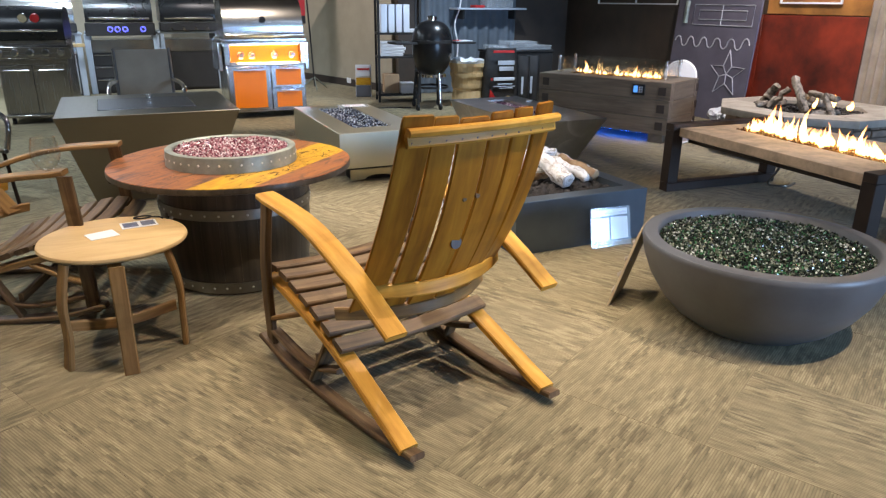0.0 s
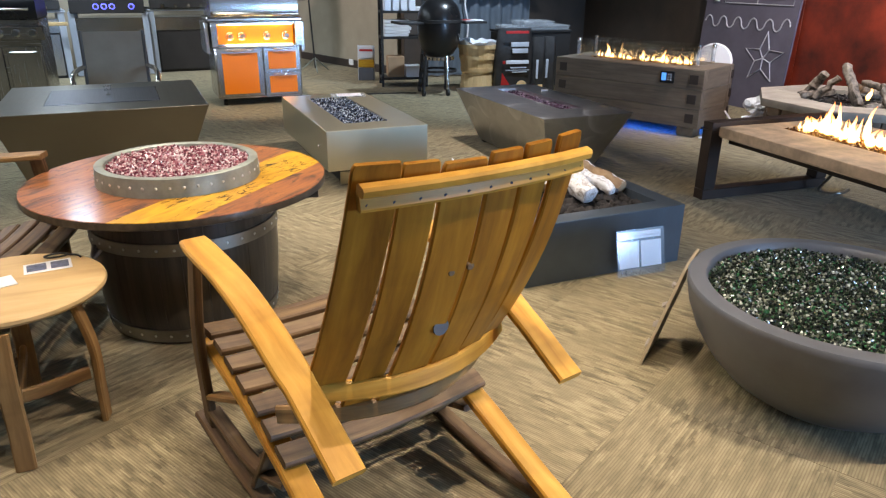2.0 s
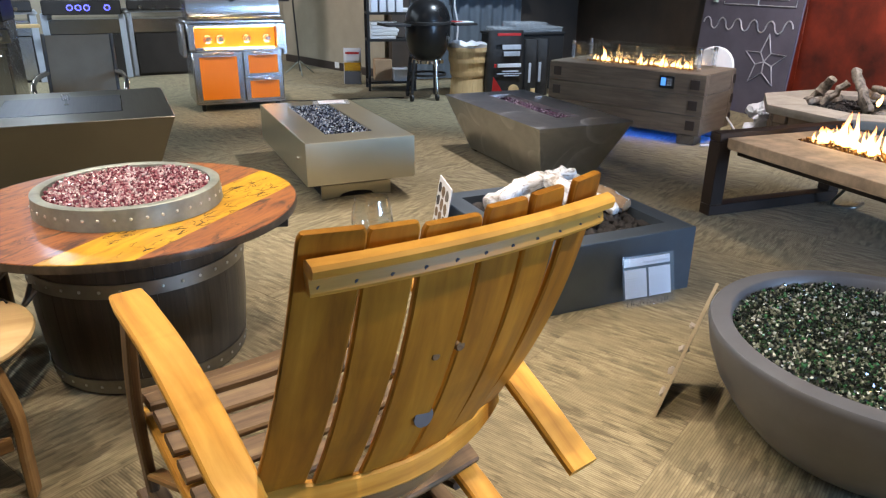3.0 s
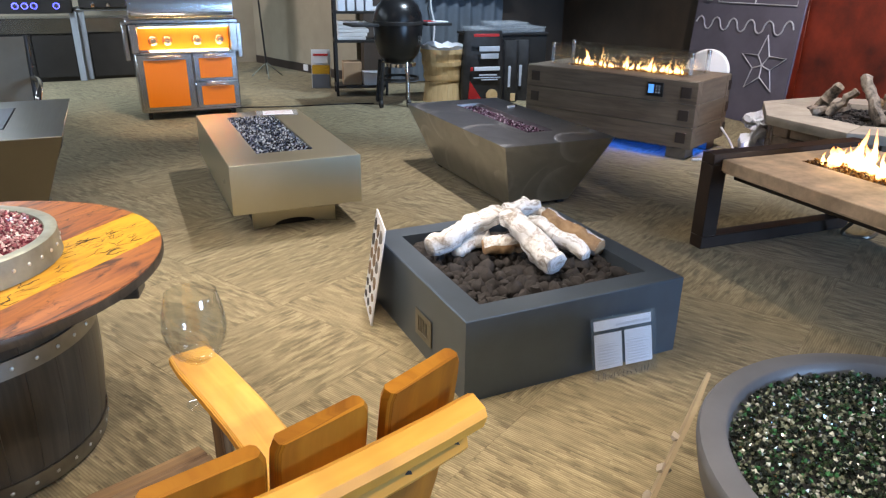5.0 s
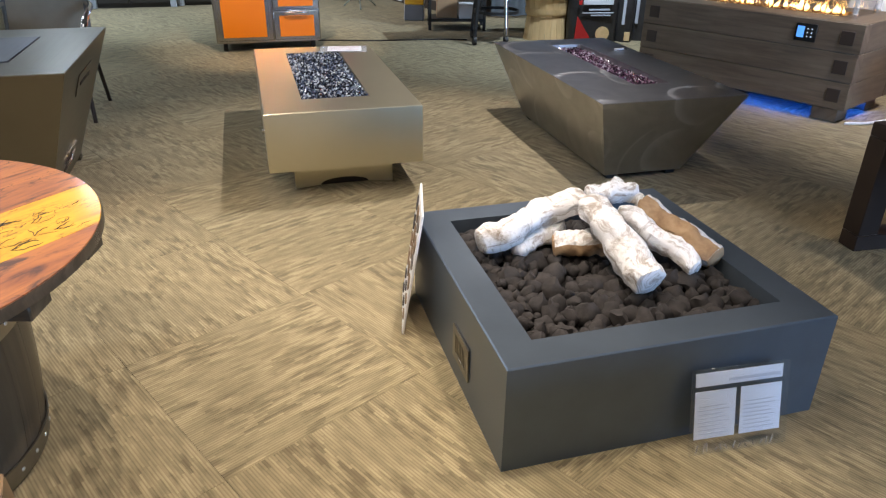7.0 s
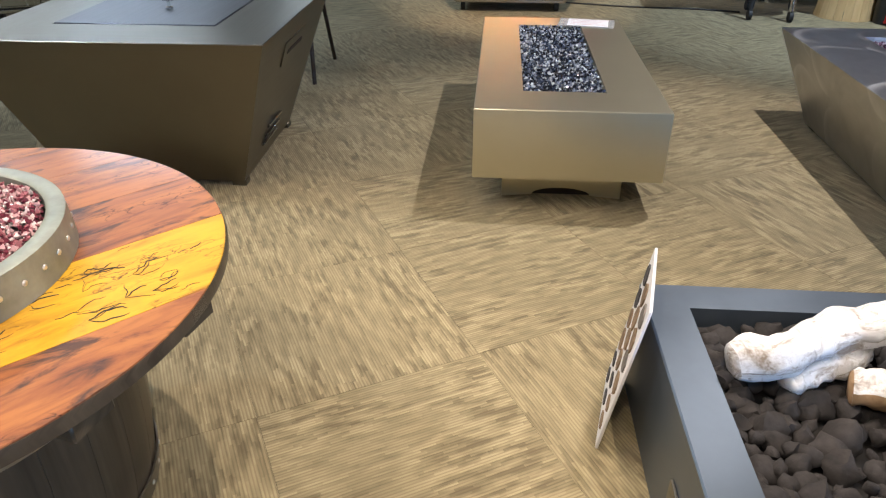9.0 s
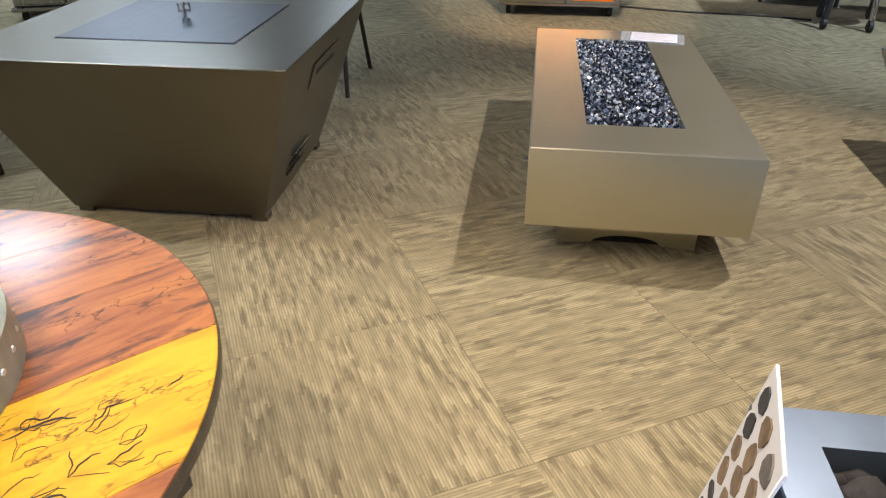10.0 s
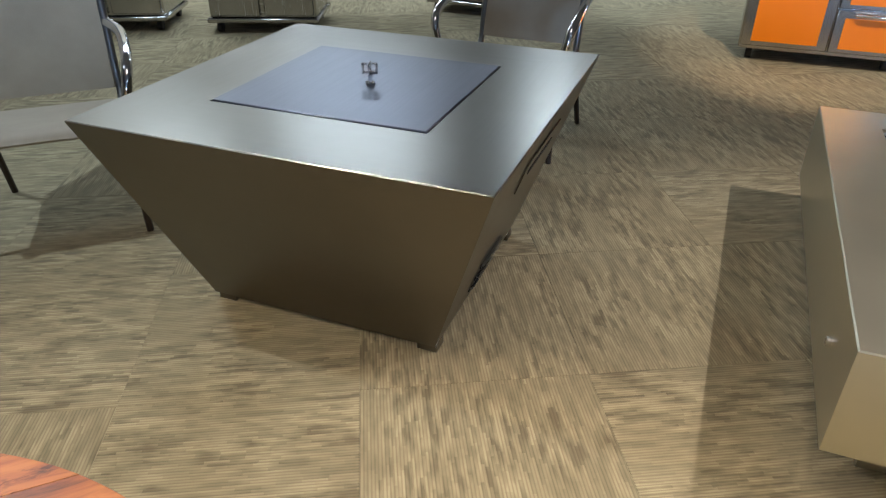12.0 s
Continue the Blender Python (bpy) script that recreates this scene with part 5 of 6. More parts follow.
# ---- timber-look fire pit ----
def timber_pit():
    t = thing("timber_fire_pit", 5.44, 7.09, 0, 25.5, "grey weathered timber-look fire pit with a glass flame guard", "fire pit")
    hx, hy, z1 = 0.385, 0.865, 0.68
    zs = [0.10, 0.29, 0.485, z1]
    for z0, za in zip(zs, zs[1:]):
        for y0, y1 in ((-hy, hy),):
            part("front_beam", G().box(-hx, -hx + 0.1, y0, y1, z0 + 0.001, za - 0.001, 0.004), M_WEATHER, t)
            part("rear_beam", G().box(hx - 0.1, hx, y0, y1, z0 + 0.001, za - 0.001, 0.004), M_WEATHER, t)
        for y in (-hy, hy - 0.1):
            part("end_beam", G().box(-hx + 0.1, hx - 0.1, y + 0.002, y + 0.098, z0 + 0.001, za - 0.001, 0.004), M_WEATHER, t)
        zc = (z0 + za) / 2
        for s in (-1, 1):
            part("iron_bracket", G().box(-hx - 0.006, -hx + 0.002, s * (hy - 0.10) - 0.045, s * (hy - 0.10) + 0.045, zc - 0.045, zc + 0.045, 0.004), M_IRON, t, "dark iron bracket")
            part("iron_bracket", G().box(hx - 0.05, hx + 0.004, -hy - 0.006, -hy + 0.002, zc - 0.045, zc + 0.045, 0.004), M_IRON, t, "dark iron bracket")
    part("top", frame_top(G(), -hx + 0.004, hx - 0.004, -hy + 0.004, hy - 0.004, -0.13, 0.13, -0.60, 0.60, z1 - 0.03, z1 + 0.004, 0.004), M_WEATHER, t)
    part("burner_tray", G().box(-0.13, 0.13, -0.60, 0.60, z1 - 0.06, z1 - 0.02, 0), M_BLACKM, t)
    part("fire_glass", shard_bed(lambda x, y: True, (-0.12, 0.12, -0.59, 0.59), z1 - 0.006, 700, 0.014, 16), M_EMBER, t, "amber fire glass", 0)["kind"] = "stuff"
    gx, gy, gz = 0.19, 0.70, z1 + 0.20
    for s in (-1, 1):
        part("guard_pane", G().box(s * gx - 0.004, s * gx + 0.004, -gy, gy, z1 + 0.012, gz, 0.001), M_GLASS, t, "clear glass guard pane")
        part("guard_pane", G().box(-gx + 0.006, gx - 0.006, s * gy - 0.004, s * gy + 0.004, z1 + 0.012, gz, 0.001), M_GLASS, t, "clear glass guard pane")
    for sx in (-1, 1):
        for sy in (-1, 1):
            part("guard_clip", G().tube([(sx * gx, sy * gy, z1 + 0.004), (sx * gx, sy * gy, z1 + 0.035)], 0.024, 10), M_CHROME, t, "chrome glass clip")
            part("guard_clip", G().tube([(sx * gx, sy * gy, gz - 0.03), (sx * gx, sy * gy, gz + 0.012)], 0.022, 10), M_INOX, t, "chrome glass clip")
            part("guard_post", G().tube([(sx * gx, sy * gy, z1 + 0.035), (sx * gx, sy * gy, gz - 0.03)], 0.02, 10), M_CASE, t, "clear corner post")
    rnd = random.Random(41)
    spots = [(rnd.uniform(-0.05, 0.05), -0.55 + 1.1 * (i + rnd.uniform(-0.3, 0.3)) / 44, z1, rnd.choice((0.3, 0.4, 0.5, 0.7, 1.15)) * rnd.uniform(0.8, 1.2)) for i in range(45)]
    flames("flame", t, spots, 42, 0.07, 0.17, 0.010, 0.022, "low yellow gas flame")
    p = part("control_panel", G().box(-hx - 0.012, -hx, -0.56, -0.41, 0.525, 0.645, 0.004), M_BLACK, t, "black control panel")
    part("screen", G().box(-hx - 0.014, -hx - 0.011, -0.475, -0.425, 0.55, 0.625, 0.001), M_SCREEN, p, "blue lit screen")
    for i in range(2):
        for j in range(3):
            part("button", G().box(-hx - 0.014, -hx - 0.011, -0.503 - i * 0.028, -0.495 - i * 0.028, 0.556 + j * 0.026, 0.563 + j * 0.026, 0.001), M_WHITELED, p)
    for x in (-0.25, 0.25):
        for y in (-0.72, 0.72):
            part("foot", G().box(x - 0.09, x + 0.09, y - 0.09, y + 0.09, 0.0, 0.102, 0.004), M_WEATHER, t)
    part("led_strip", G().box(-0.30, -0.27, -0.60, 0.80, 0.085, 0.098, 0.002), M_BLUELED, t, "blue light strip")
    part("led_strip", G().box(-0.22, 0.25, -0.80, -0.77, 0.085, 0.098, 0.002), M_BLUELED, t, "blue light strip")
    part("power_cord", G().tube(bezier([(0.30, -0.87, 0.20), (0.28, -1.0, 0.05), (0.10, -1.05, 0.012), (-0.2, -0.98, 0.012), (-0.34, -0.88, 0.012)]), 0.010, 8), M_WHITE, t, "white power cord")
    return t


timber_pit()
tw = thing("white_platter", 6.12, 6.75, 0.0, 25, "white round tray standing behind the timber pit", "tray")
part("disc", G().lathe([(0, 0), (0.20, 0), (0.215, 0.012), (0.20, 0.03), (0, 0.03)], 32, pose(0.0, 0, 0.66, 0, -80, 0)), M_WHITE, tw)
part("stand", G().box(-0.02, 0.06, -0.05, 0.05, 0, 0.5, 0.01), M_BLACKM, tw)
bag = thing("plastic_bag", 6.28, 6.20, 0, 10, "crumpled clear plastic bag by the timber pit", "bag")
rr = random.Random(6)
bg = G()
bg.rock((0, 0, 0.10), 0.13, rr, 2).rock((0.02, 0.03, 0.26), 0.09, rr, 2)
part("film", bg, M_FROST, bag, "", 25)


# ---- east wall ----
def burner_board():
    t = thing("burner_board", 7.29, 6.84, 0, 0, "slate display board with steel gas burners, leaning on the wall", "display board")
    m = pose(0, 0, 0, 0, 3.5, 0)
    part("panel", G().box(0, 0.03, 0.0, 1.50, 0.0, 2.2, 0.004, m), M_BOARD, t)

    def P(y, z):
        return (-0.010, y, z)

    def burner(pts, r=0.012, closed=False):
        if closed:
            pts = pts + [pts[0], pts[1]]
        part("burner_tube", G().tube([P(*q) for q in pts], r * 0.62, 8, m), M_BURNER, t, "pale steel burner tube")
    cy, cz, R0, R1 = 0.37, 0.625, 0.31, 0.125
    star = []
    for k in range(10):
        a = math.pi / 2 + k * math.pi / 5
        r = R0 if k % 2 == 0 else R1
        star.append((cy + r * math.cos(a), cz + r * math.sin(a)))
    burner(star, 0.012, True)
    for k in range(1, 10, 2):
        burner([(cy, cz), star[k]], 0.011)
    snake = []
    for i in range(145):
        u = i / 144
        snake.append((0.07 + 1.38 * u, 1.01 + (0.065 if u > 0.09 else 0.08) * math.copysign(abs(math.sin(u * 2 * math.pi * 5.5)) ** 0.6, math.sin(u * 2 * math.pi * 5.5))))
    burner(snake, 0.013)
    for a, b2, c2_, d2 in ((0.09, 1.16, 1.24, 1.50), (0.20, 1.05, 1.31, 1.43)):
        burner([(a, c2_), (b2, c2_), (b2, d2), (a, d2)], 0.010, True)
    burner([(0.63, 1.24), (0.63, 1.50)], 0.010)
    part("valve", G().tube([P(1.30, 1.25), P(1.30, 1.55)], 0.035, 10, m), M_HOOP, t)
    burner([(0.1, 1.66), (1.2, 1.66), (1.2, 1.95), (0.1, 1.95)], 0.010, True)
    return t


burner_board()
rp = thing("rust_panel", 7.44, 5.4, 0, 0, "red rust-finish steel wall panel", "panel")
part("sheet", G().box(0, 0.04, -0.02, 1.45, 0.0, 1.39, 0.003), M_RUST, rp)
part("sheet", G().box(0, 0.04, 1.454, 3.0, 0.0, 1.39, 0.003), M_RUST, rp)
part("edge_trim", G().box(-0.006, 0.0, -0.02, 0.01, 0.0, 1.39, 0.002), M_IRON, rp)
gp = thing("amber_panel", 7.44, 5.4, 1.40, 0, "amber rust-finish wall panel above the red one", "panel")
part("sheet", G().box(0, 0.04, -0.02, 1.4, 0.0, 1.2, 0.003), M_GOLD, gp)
cp = thing("corrugated_panel", 7.40, 2.4, 0, 0, "tan corrugated metal wall sheet", "panel")
cg = G()
rings = []
for z in (0.0, 2.6):
    rings.append([(0.02 * math.sin(y * 2 * math.pi / 0.09), y, z) for y in [i * 0.0225 for i in range(133)]])
cg.loft(rings, False, False)
part("sheet", cg, M_CORR, cp)
wf = thing("wall_frame", 7.42, 8.42, 1.49, 0, "white outlined rectangular burner frame hung on the wall", "frame")
for y0, y1, z0, z1 in ((0, 1.95, 0, 0.02), (0, 1.95, 0.4, 0.42), (0, 0.02, 0.02, 0.4), (1.93, 1.95, 0.02, 0.4), (0.95, 0.97, 0.02, 0.4)):
    part("bar", G().box(0, 0.03, y0, y1, z0, z1, 0.003), M_WHITE, wf)
wf2 = thing("wall_frame", 7.40, 5.75, 1.52, 0, "white outlined rectangular burner frame hung on the wall", "frame")
for y0, y1, z0, z1 in ((0, 0.85, 0, 0.02), (0, 0.85, 0.4, 0.42), (0, 0.02, 0.02, 0.4), (0.83, 0.85, 0.02, 0.4)):
    part("bar", G().box(0, 0.03, y0, y1, z0, z1, 0.003), M_WHITE, wf2)


# ---- back corner ----
def curtain(x0, x1, y, z1):
    t = thing("curtain", x0, y, 0, 0, "blue-grey pleated curtain hanging to the floor", "curtain")
    n = int((x1 - x0) / 0.02)
    rings = []
    for z in (0.02, 0.8, 1.6, z1):
        rings.append([(i * 0.02, 0.035 * math.sin(i * 0.02 * 2 * math.pi / 0.21 + 0.6 * math.sin(i * 0.1)) + 0.01 * math.sin(i * 0.37 + z), z) for i in range(n + 1)])
    part("cloth", G().loft(rings, False, False), M_CURTAIN, t)
    return t


curtain(4.55, 6.35, 11.25, 3.2)


def wire_shelf():
    t = thing("black_shelf", 3.53, 10.5, 0, -12, "black metal shelf with white boxes and binders", "shelf")
    for x in (0, 0.64):
        for y in (0, 0.38):
            part("post", G().box(x, x + 0.035, y, y + 0.035, 0, 2.0, 0.003), M_BLACKM, t)
    for z in (0.10, 0.67, 1.02, 1.55, 1.95):
        part("shelf_board", G().box(0.0, 0.675, 0.0, 0.415, z, z + 0.03, 0.003), M_BLACKM, t)
    return t


wire_shelf()


def on_shelf(name, x0, x1, y0, y1, z0, z1, material, label, cat, group=""):
    t = thing(name, 3.53, 10.5, 0, -12, label, cat, group)
    part("body", G().box(x0, x1, y0, y1, z0, z1, 0.006), material, t)
    return t


for k in range(5):
    on_shelf("paper_stack", 0.05 + 0.008 * (k % 2), 0.40 + 0.02 * (k % 3), 0.03, 0.32, 0.701 + k * 0.045, 0.743 + k * 0.045, M_WHITE, "stacked white boxed leaflets on the shelf", "box", "boxed leaflets")
for k in range(4):
    on_shelf("binder", 0.06 + k * 0.115, 0.155 + k * 0.115, 0.03, 0.30, 1.051, 1.46, M_PAPER, "white ring binder standing on the shelf", "binder", "white binders")
on_shelf("paper_stack", 0.45, 0.62, 0.05, 0.32, 1.051, 1.10, M_WHITE, "flat white paper pile on the shelf", "box")
on_shelf("carton_box", 0.10, 0.34, 0.08, 0.32, 0.131, 0.42, M_CARTON, "open brown cardboard box under the shelf", "box")
on_shelf("white_carton", 0.36, 0.58, 0.02, 0.30, 0.131, 0.29, M_WHITE, "white printed carton under the shelf", "box")


def kamado():
    t = thing("kamado_grill", 4.10, 9.72, 0, 0, "black ceramic kamado grill on a wheeled cart", "grill")
    part("bowl", G().lathe([(0.0, 0.48), (0.16, 0.50), (0.24, 0.60), (0.285, 0.76), (0.295, 0.92), (0.29, 0.95)], 40), M_BLACK, t, "", 60)
    part("band", G().lathe([(0.292, 0.935), (0.30, 0.94), (0.30, 0.975), (0.292, 0.98)], 40), M_BLACKM, t)
    part("lid", G().lathe([(0.29, 0.965), (0.285, 1.04), (0.25, 1.14), (0.18, 1.215), (0.09, 1.245), (0.07, 1.25)], 40), M_BLACK, t, "gloss black domed lid", 60)
    part("chimney_cap", G().lathe([(0.07, 1.245), (0.07, 1.30), (0.05, 1.315), (0.0, 1.318)], 20), M_CHROME, t)
    part("badge", G().box(-0.06, 0.06, -0.298, -0.285, 1.0, 1.06, 0.004, pose(0, 0.02, 0, -8, 0, -14)), M_CHROME, t)
    part("side_shelf", G().box(0.30, 0.62, -0.2, 0.2, 0.925, 0.955, 0.006), M_BLACKM, t)
    part("side_shelf", G().box(-0.62, -0.30, -0.2, 0.2, 0.925, 0.955, 0.006), M_BLACKM, t)
    part("cradle", G().lathe([(0.20, 0.46), (0.21, 0.46), (0.21, 0.50), (0.20, 0.50)], 24), M_CHROME, t)
    for x, y in ((-0.30, -0.20), (0.03, -0.26), (0.20, 0.22), (-0.2, 0.22)):
        leg = part("cart_leg", G().tube([(x, y, 0.09), (x * 0.85, y * 0.85, 0.52)], 0.022, 10), M_CHROME if y < -0.22 else M_BLACKM, t)
        part("caster", G().tube([(x - 0.015, y, 0.045), (x + 0.015, y, 0.045)], 0.044, 14), M_BLACKM, leg)
    part("cart_ring", G().lathe([(0.23, 0.30), (0.245, 0.30), (0.245, 0.33), (0.23, 0.33)], 28), M_BLACKM, t)
    return t


kamado()
br = thing("leaflet", 4.56, 9.70, 0.956, 5, "red and white leaflet on the kamado side shelf", "leaflet")
part("sheet", G().box(-0.14, 0.14, -0.10, 0.10, 0, 0.012, 0.002), M_WHITE, br)
part("print", G().box(-0.14, -0.02, -0.10, 0.10, 0.012, 0.014, 0), M_RED, br)


def basket():
    t = thing("bushel_basket", 4.70, 9.75, 0, 0, "pale wood bushel basket stacked on an upturned one", "basket")
    n = 22
    for k in range(n):
        a0, a1 = 2 * math.pi * k / n + 0.006, 2 * math.pi * (k + 1) / n - 0.006
        for prof in (((0.225, 0.26), (0.275, 0.64)), ((0.25, 0.0), (0.22, 0.25))):
            rings = [[(r * math.cos(a), r * math.sin(a), z) for a in (a0, a1)] + [((r - 0.01) * math.cos(a), (r - 0.01) * math.sin(a), z) for a in (a1, a0)] for r, z in prof]
            part("slat", G().loft(rings), M_BASKET, t)
    for r, z in ((0.276, 0.595), (0.255, 0.45), (0.232, 0.285)):
        part("band", G().lathe([(r - 0.006, z), (r + 0.006, z), (r + 0.01, z + 0.05), (r - 0.002, z + 0.05)], 36), M_BASKET, t)
    rnd = random.Random(9)
    g = G()
    ring0, ring1, ring2 = [], [], []
    for k in range(26):
        a = 2 * math.pi * k / 26
        ring0.append((0.18 * math.cos(a), 0.18 * math.sin(a), 0.60 + rnd.uniform(0, 0.05)))
        ring1.append((0.266 * math.cos(a), 0.266 * math.sin(a), 0.64))
        r = 0.275 + rnd.uniform(0, 0.05)
        ring2.append((r * math.cos(a), r * math.sin(a), 0.66 + rnd.uniform(0, 0.06)))
    g.loft([ring0, ring1, ring2], True, False)
    part("paper_liner", g, M_WHITE, t, "crumpled white paper liner", 20)
    return t


basket()


def charcoal_bag(x, y, w, h, rz, label, stripes):
    t = thing("charcoal_bag", x, y, 0, rz, label, "bag", "charcoal bags")
    rings = []
    for i in range(9):
        f = i / 8
        sx = w / 2 * (1 - 0.12 * f * f + 0.06 * math.sin(3 * f))
        sy = 0.11 * (1 - 0.85 * f ** 3)
        ring = []
        for k in range(16):
            a = 2 * math.pi * k / 16
            ex = math.copysign(abs(math.cos(a)) ** 0.55, math.cos(a))
            ey = math.copysign(abs(math.sin(a)) ** 0.7, math.sin(a))
            ring.append((sx * ex, sy * ey + 0.01 * noise.noise((a, f * 4, x)), 0.0 + h * f))
        rings.append(ring)
    part("sack", G().loft(rings), M_SACK, t, "", 50)
    for (x0, x1, z0, z1, material) in stripes:
        part("print_patch", G().box(x0 * w, x1 * w, -0.128, -0.112, z0 * h, z1 * h, 0.003), material, t)
    return t


big = charcoal_bag(5.12, 9.48, 0.54, 0.86, -8, "black charcoal sack with red corner and pale print", [(-0.36, -0.30, 0.465, 0.515, M_RED), (-0.27, 0.34, 0.465, 0.52, M_PAPER), (-0.15, 0.28, 0.395, 0.415, M_PRINT), (-0.28, 0.36, 0.36, 0.375, M_PRINT), (-0.10, 0.30, 0.33, 0.345, M_PRINT), (-0.12, 0.30, 0.63, 0.70, M_PRINT), (-0.16, 0.32, 0.73, 0.80, M_PRINT), (-0.30, 0.30, 0.93, 0.97, M_RED)])
part("print_disc", G().lathe([(0.0, 0.0), (0.075, 0.0), (0.075, 0.014), (0.0, 0.014)], 20, pose(0.09, -0.115, 0.10, 90, 0, 0)), M_BASKET, big, "pale round print")
part("print_corner", G().prism([(-0.22, 0.02), (-0.02, 0.02), (-0.20, 0.28)], 0.0, 0.014, pose(0, -0.115, 0, 90, 0, 0)), M_RED, big, "red printed corner")
charcoal_bag(5.50, 9.46, 0.20, 0.74, -30, "narrow black charcoal sack with white print", [(-0.10, 0.06, 0.25, 0.60, M_PRINT), (0.1, 0.4, 0.02, 0.15, M_BASKET)])
charcoal_bag(5.68, 9.50, 0.22, 0.74, -30, "narrow black charcoal sack with white print", [(-0.10, 0.06, 0.25, 0.60, M_PRINT)])


def display_table():
    t = thing("display_table", 5.55, 9.98, 0, 0, "display table draped in black cloth", "table")
    part("top", G().box(-0.42, 0.66, -0.25, 0.30, 0.77, 0.80, 0.006), M_BLACKM, t)
    part("drape", G().box(-0.405, 0.645, -0.235, 0.285, 0.02, 0.77, 0.01), M_BLACKM, t)
    return t


display_table()
for (x0, x1, z0, z1) in ((5.16, 6.16, 0.80, 0.87), (5.42, 5.90, 0.872, 0.93)):
    q = thing("plastic_case", 0, 9.8, 0, 0, "clear plastic storage case on the display table", "case", "clear cases")
    part("tub", G().box(x0, x1, -0.05, 0.36, z0, z1 - 0.02, 0.008), M_CASE, q)
    part("lid", G().box(x0 - 0.01, x1 + 0.01, -0.06, 0.37, z1 - 0.018, z1, 0.006), M_CASE, q)
ws = thing("wall_shelf", 5.6, 11.0, 1.38, 0, "pale shelf board on the dark partition", "shelf")
part("board", G().box(-0.55, 0.75, -0.1, 0.24, 0, 0.03, 0.004), M_GREYCAB, ws)
part("bracket", G().box(-0.4, -0.37, 0.0, 0.24, -0.15, -0.001, 0.003), M_BLACKM, ws)
part("bracket", G().box(0.57, 0.60, 0.0, 0.24, -0.15, -0.001, 0.003), M_BLACKM, ws)
wc = thing("parts_case", 5.75, 11.0, 1.411, 0, "clear parts case with red lid on the shelf", "case")
part("tub", G().box(-0.15, 0.35, -0.08, 0.2, 0, 0.15, 0.006), M_CASE, wc)
part("red_tray", G().box(-0.35, -0.17, -0.05, 0.15, 0, 0.04, 0.006), M_RED, wc)
cb = thing("hanging_cable", 5.1, 11.1, 0, 0, "pale cable hanging in front of the curtain", "cable")
part("wire", G().tube(bezier([(0.12, 0, 2.2), (0.1, 0, 1.5), (0.0, 0, 1.15), (0.06, 0, 0.8), (0.02, 0, 0.4)]), 0.012, 6), M_WHITE, cb)

mg = thing("magazine_stand", 3.52, 11.25, 0, -20, "small floor stand holding colour leaflets", "stand")
part("back", G().box(-0.13, 0.13, 0.0, 0.015, 0.0, 0.52, 0.003, pose(0, 0, 0, -10, 0, 0)), M_WHITE, mg)
lean_m = pose(0, 0, 0, -10, 0, 0)
part("leaflet", G().box(-0.12, 0.12, -0.02, -0.005, 0.19, 0.31, 0.003, lean_m), M_YELLOW, mg, "yellow printed leaflet")
part("leaflet", G().box(-0.12, 0.12, -0.03, -0.01, 0.0, 0.185, 0.003, lean_m), M_INK, mg, "dark printed leaflet")
part("leaflet", G().box(-0.10, 0.10, -0.02, -0.005, 0.33, 0.50, 0.003, lean_m), M_WHITE, mg, "white leaflet with a red band")
part("leaflet_band", G().box(-0.10, 0.10, -0.024, -0.021, 0.43, 0.46, 0.0, lean_m), M_RED, mg)
bs = thing("banner_stand", 3.02, 12.55, 0, 0, "black tripod banner stand with a dark red banner", "banner")
part("pole", G().tube([(0, 0, 0.05), (-0.1, 0.0, 2.2)], 0.014, 8), M_BLACKM, bs)
for a in (0.4, 2.5, 4.6):
    part("foot", G().tube([(0, 0, 0.22), (0.26 * math.cos(a), 0.26 * math.sin(a), 0.01)], 0.01, 6), M_HOOP, bs)
part("banner", G().box(-0.75, -0.10, 0.02, 0.03, 1.12, 2.3, 0.003), M_BLACKM, bs, "black banner")
part("banner_band", G().box(-0.75, -0.10, 0.012, 0.02, 1.25, 1.7, 0.002), M_RED, bs, "red printed band")
fc = thing("floor_cable", 3.0, 9.9, 0, 0, "thin dark cable lying on the carpet", "cable")
part("wire", G().tube(bezier([(-0.8, 0.2, 0.008), (-0.2, 0.05, 0.008), (0.4, 0.0, 0.008), (0.8, -0.1, 0.008)]), 0.008, 6), M_BLACKM, fc)
so = thing("wall_socket", 3.62, 11.95, 0.16, -72, "white wall socket plate", "socket")
part("plate", G().box(-0.06, 0.06, -0.17, -0.158, 0.0, 0.09, 0.003), M_WHITE, so)


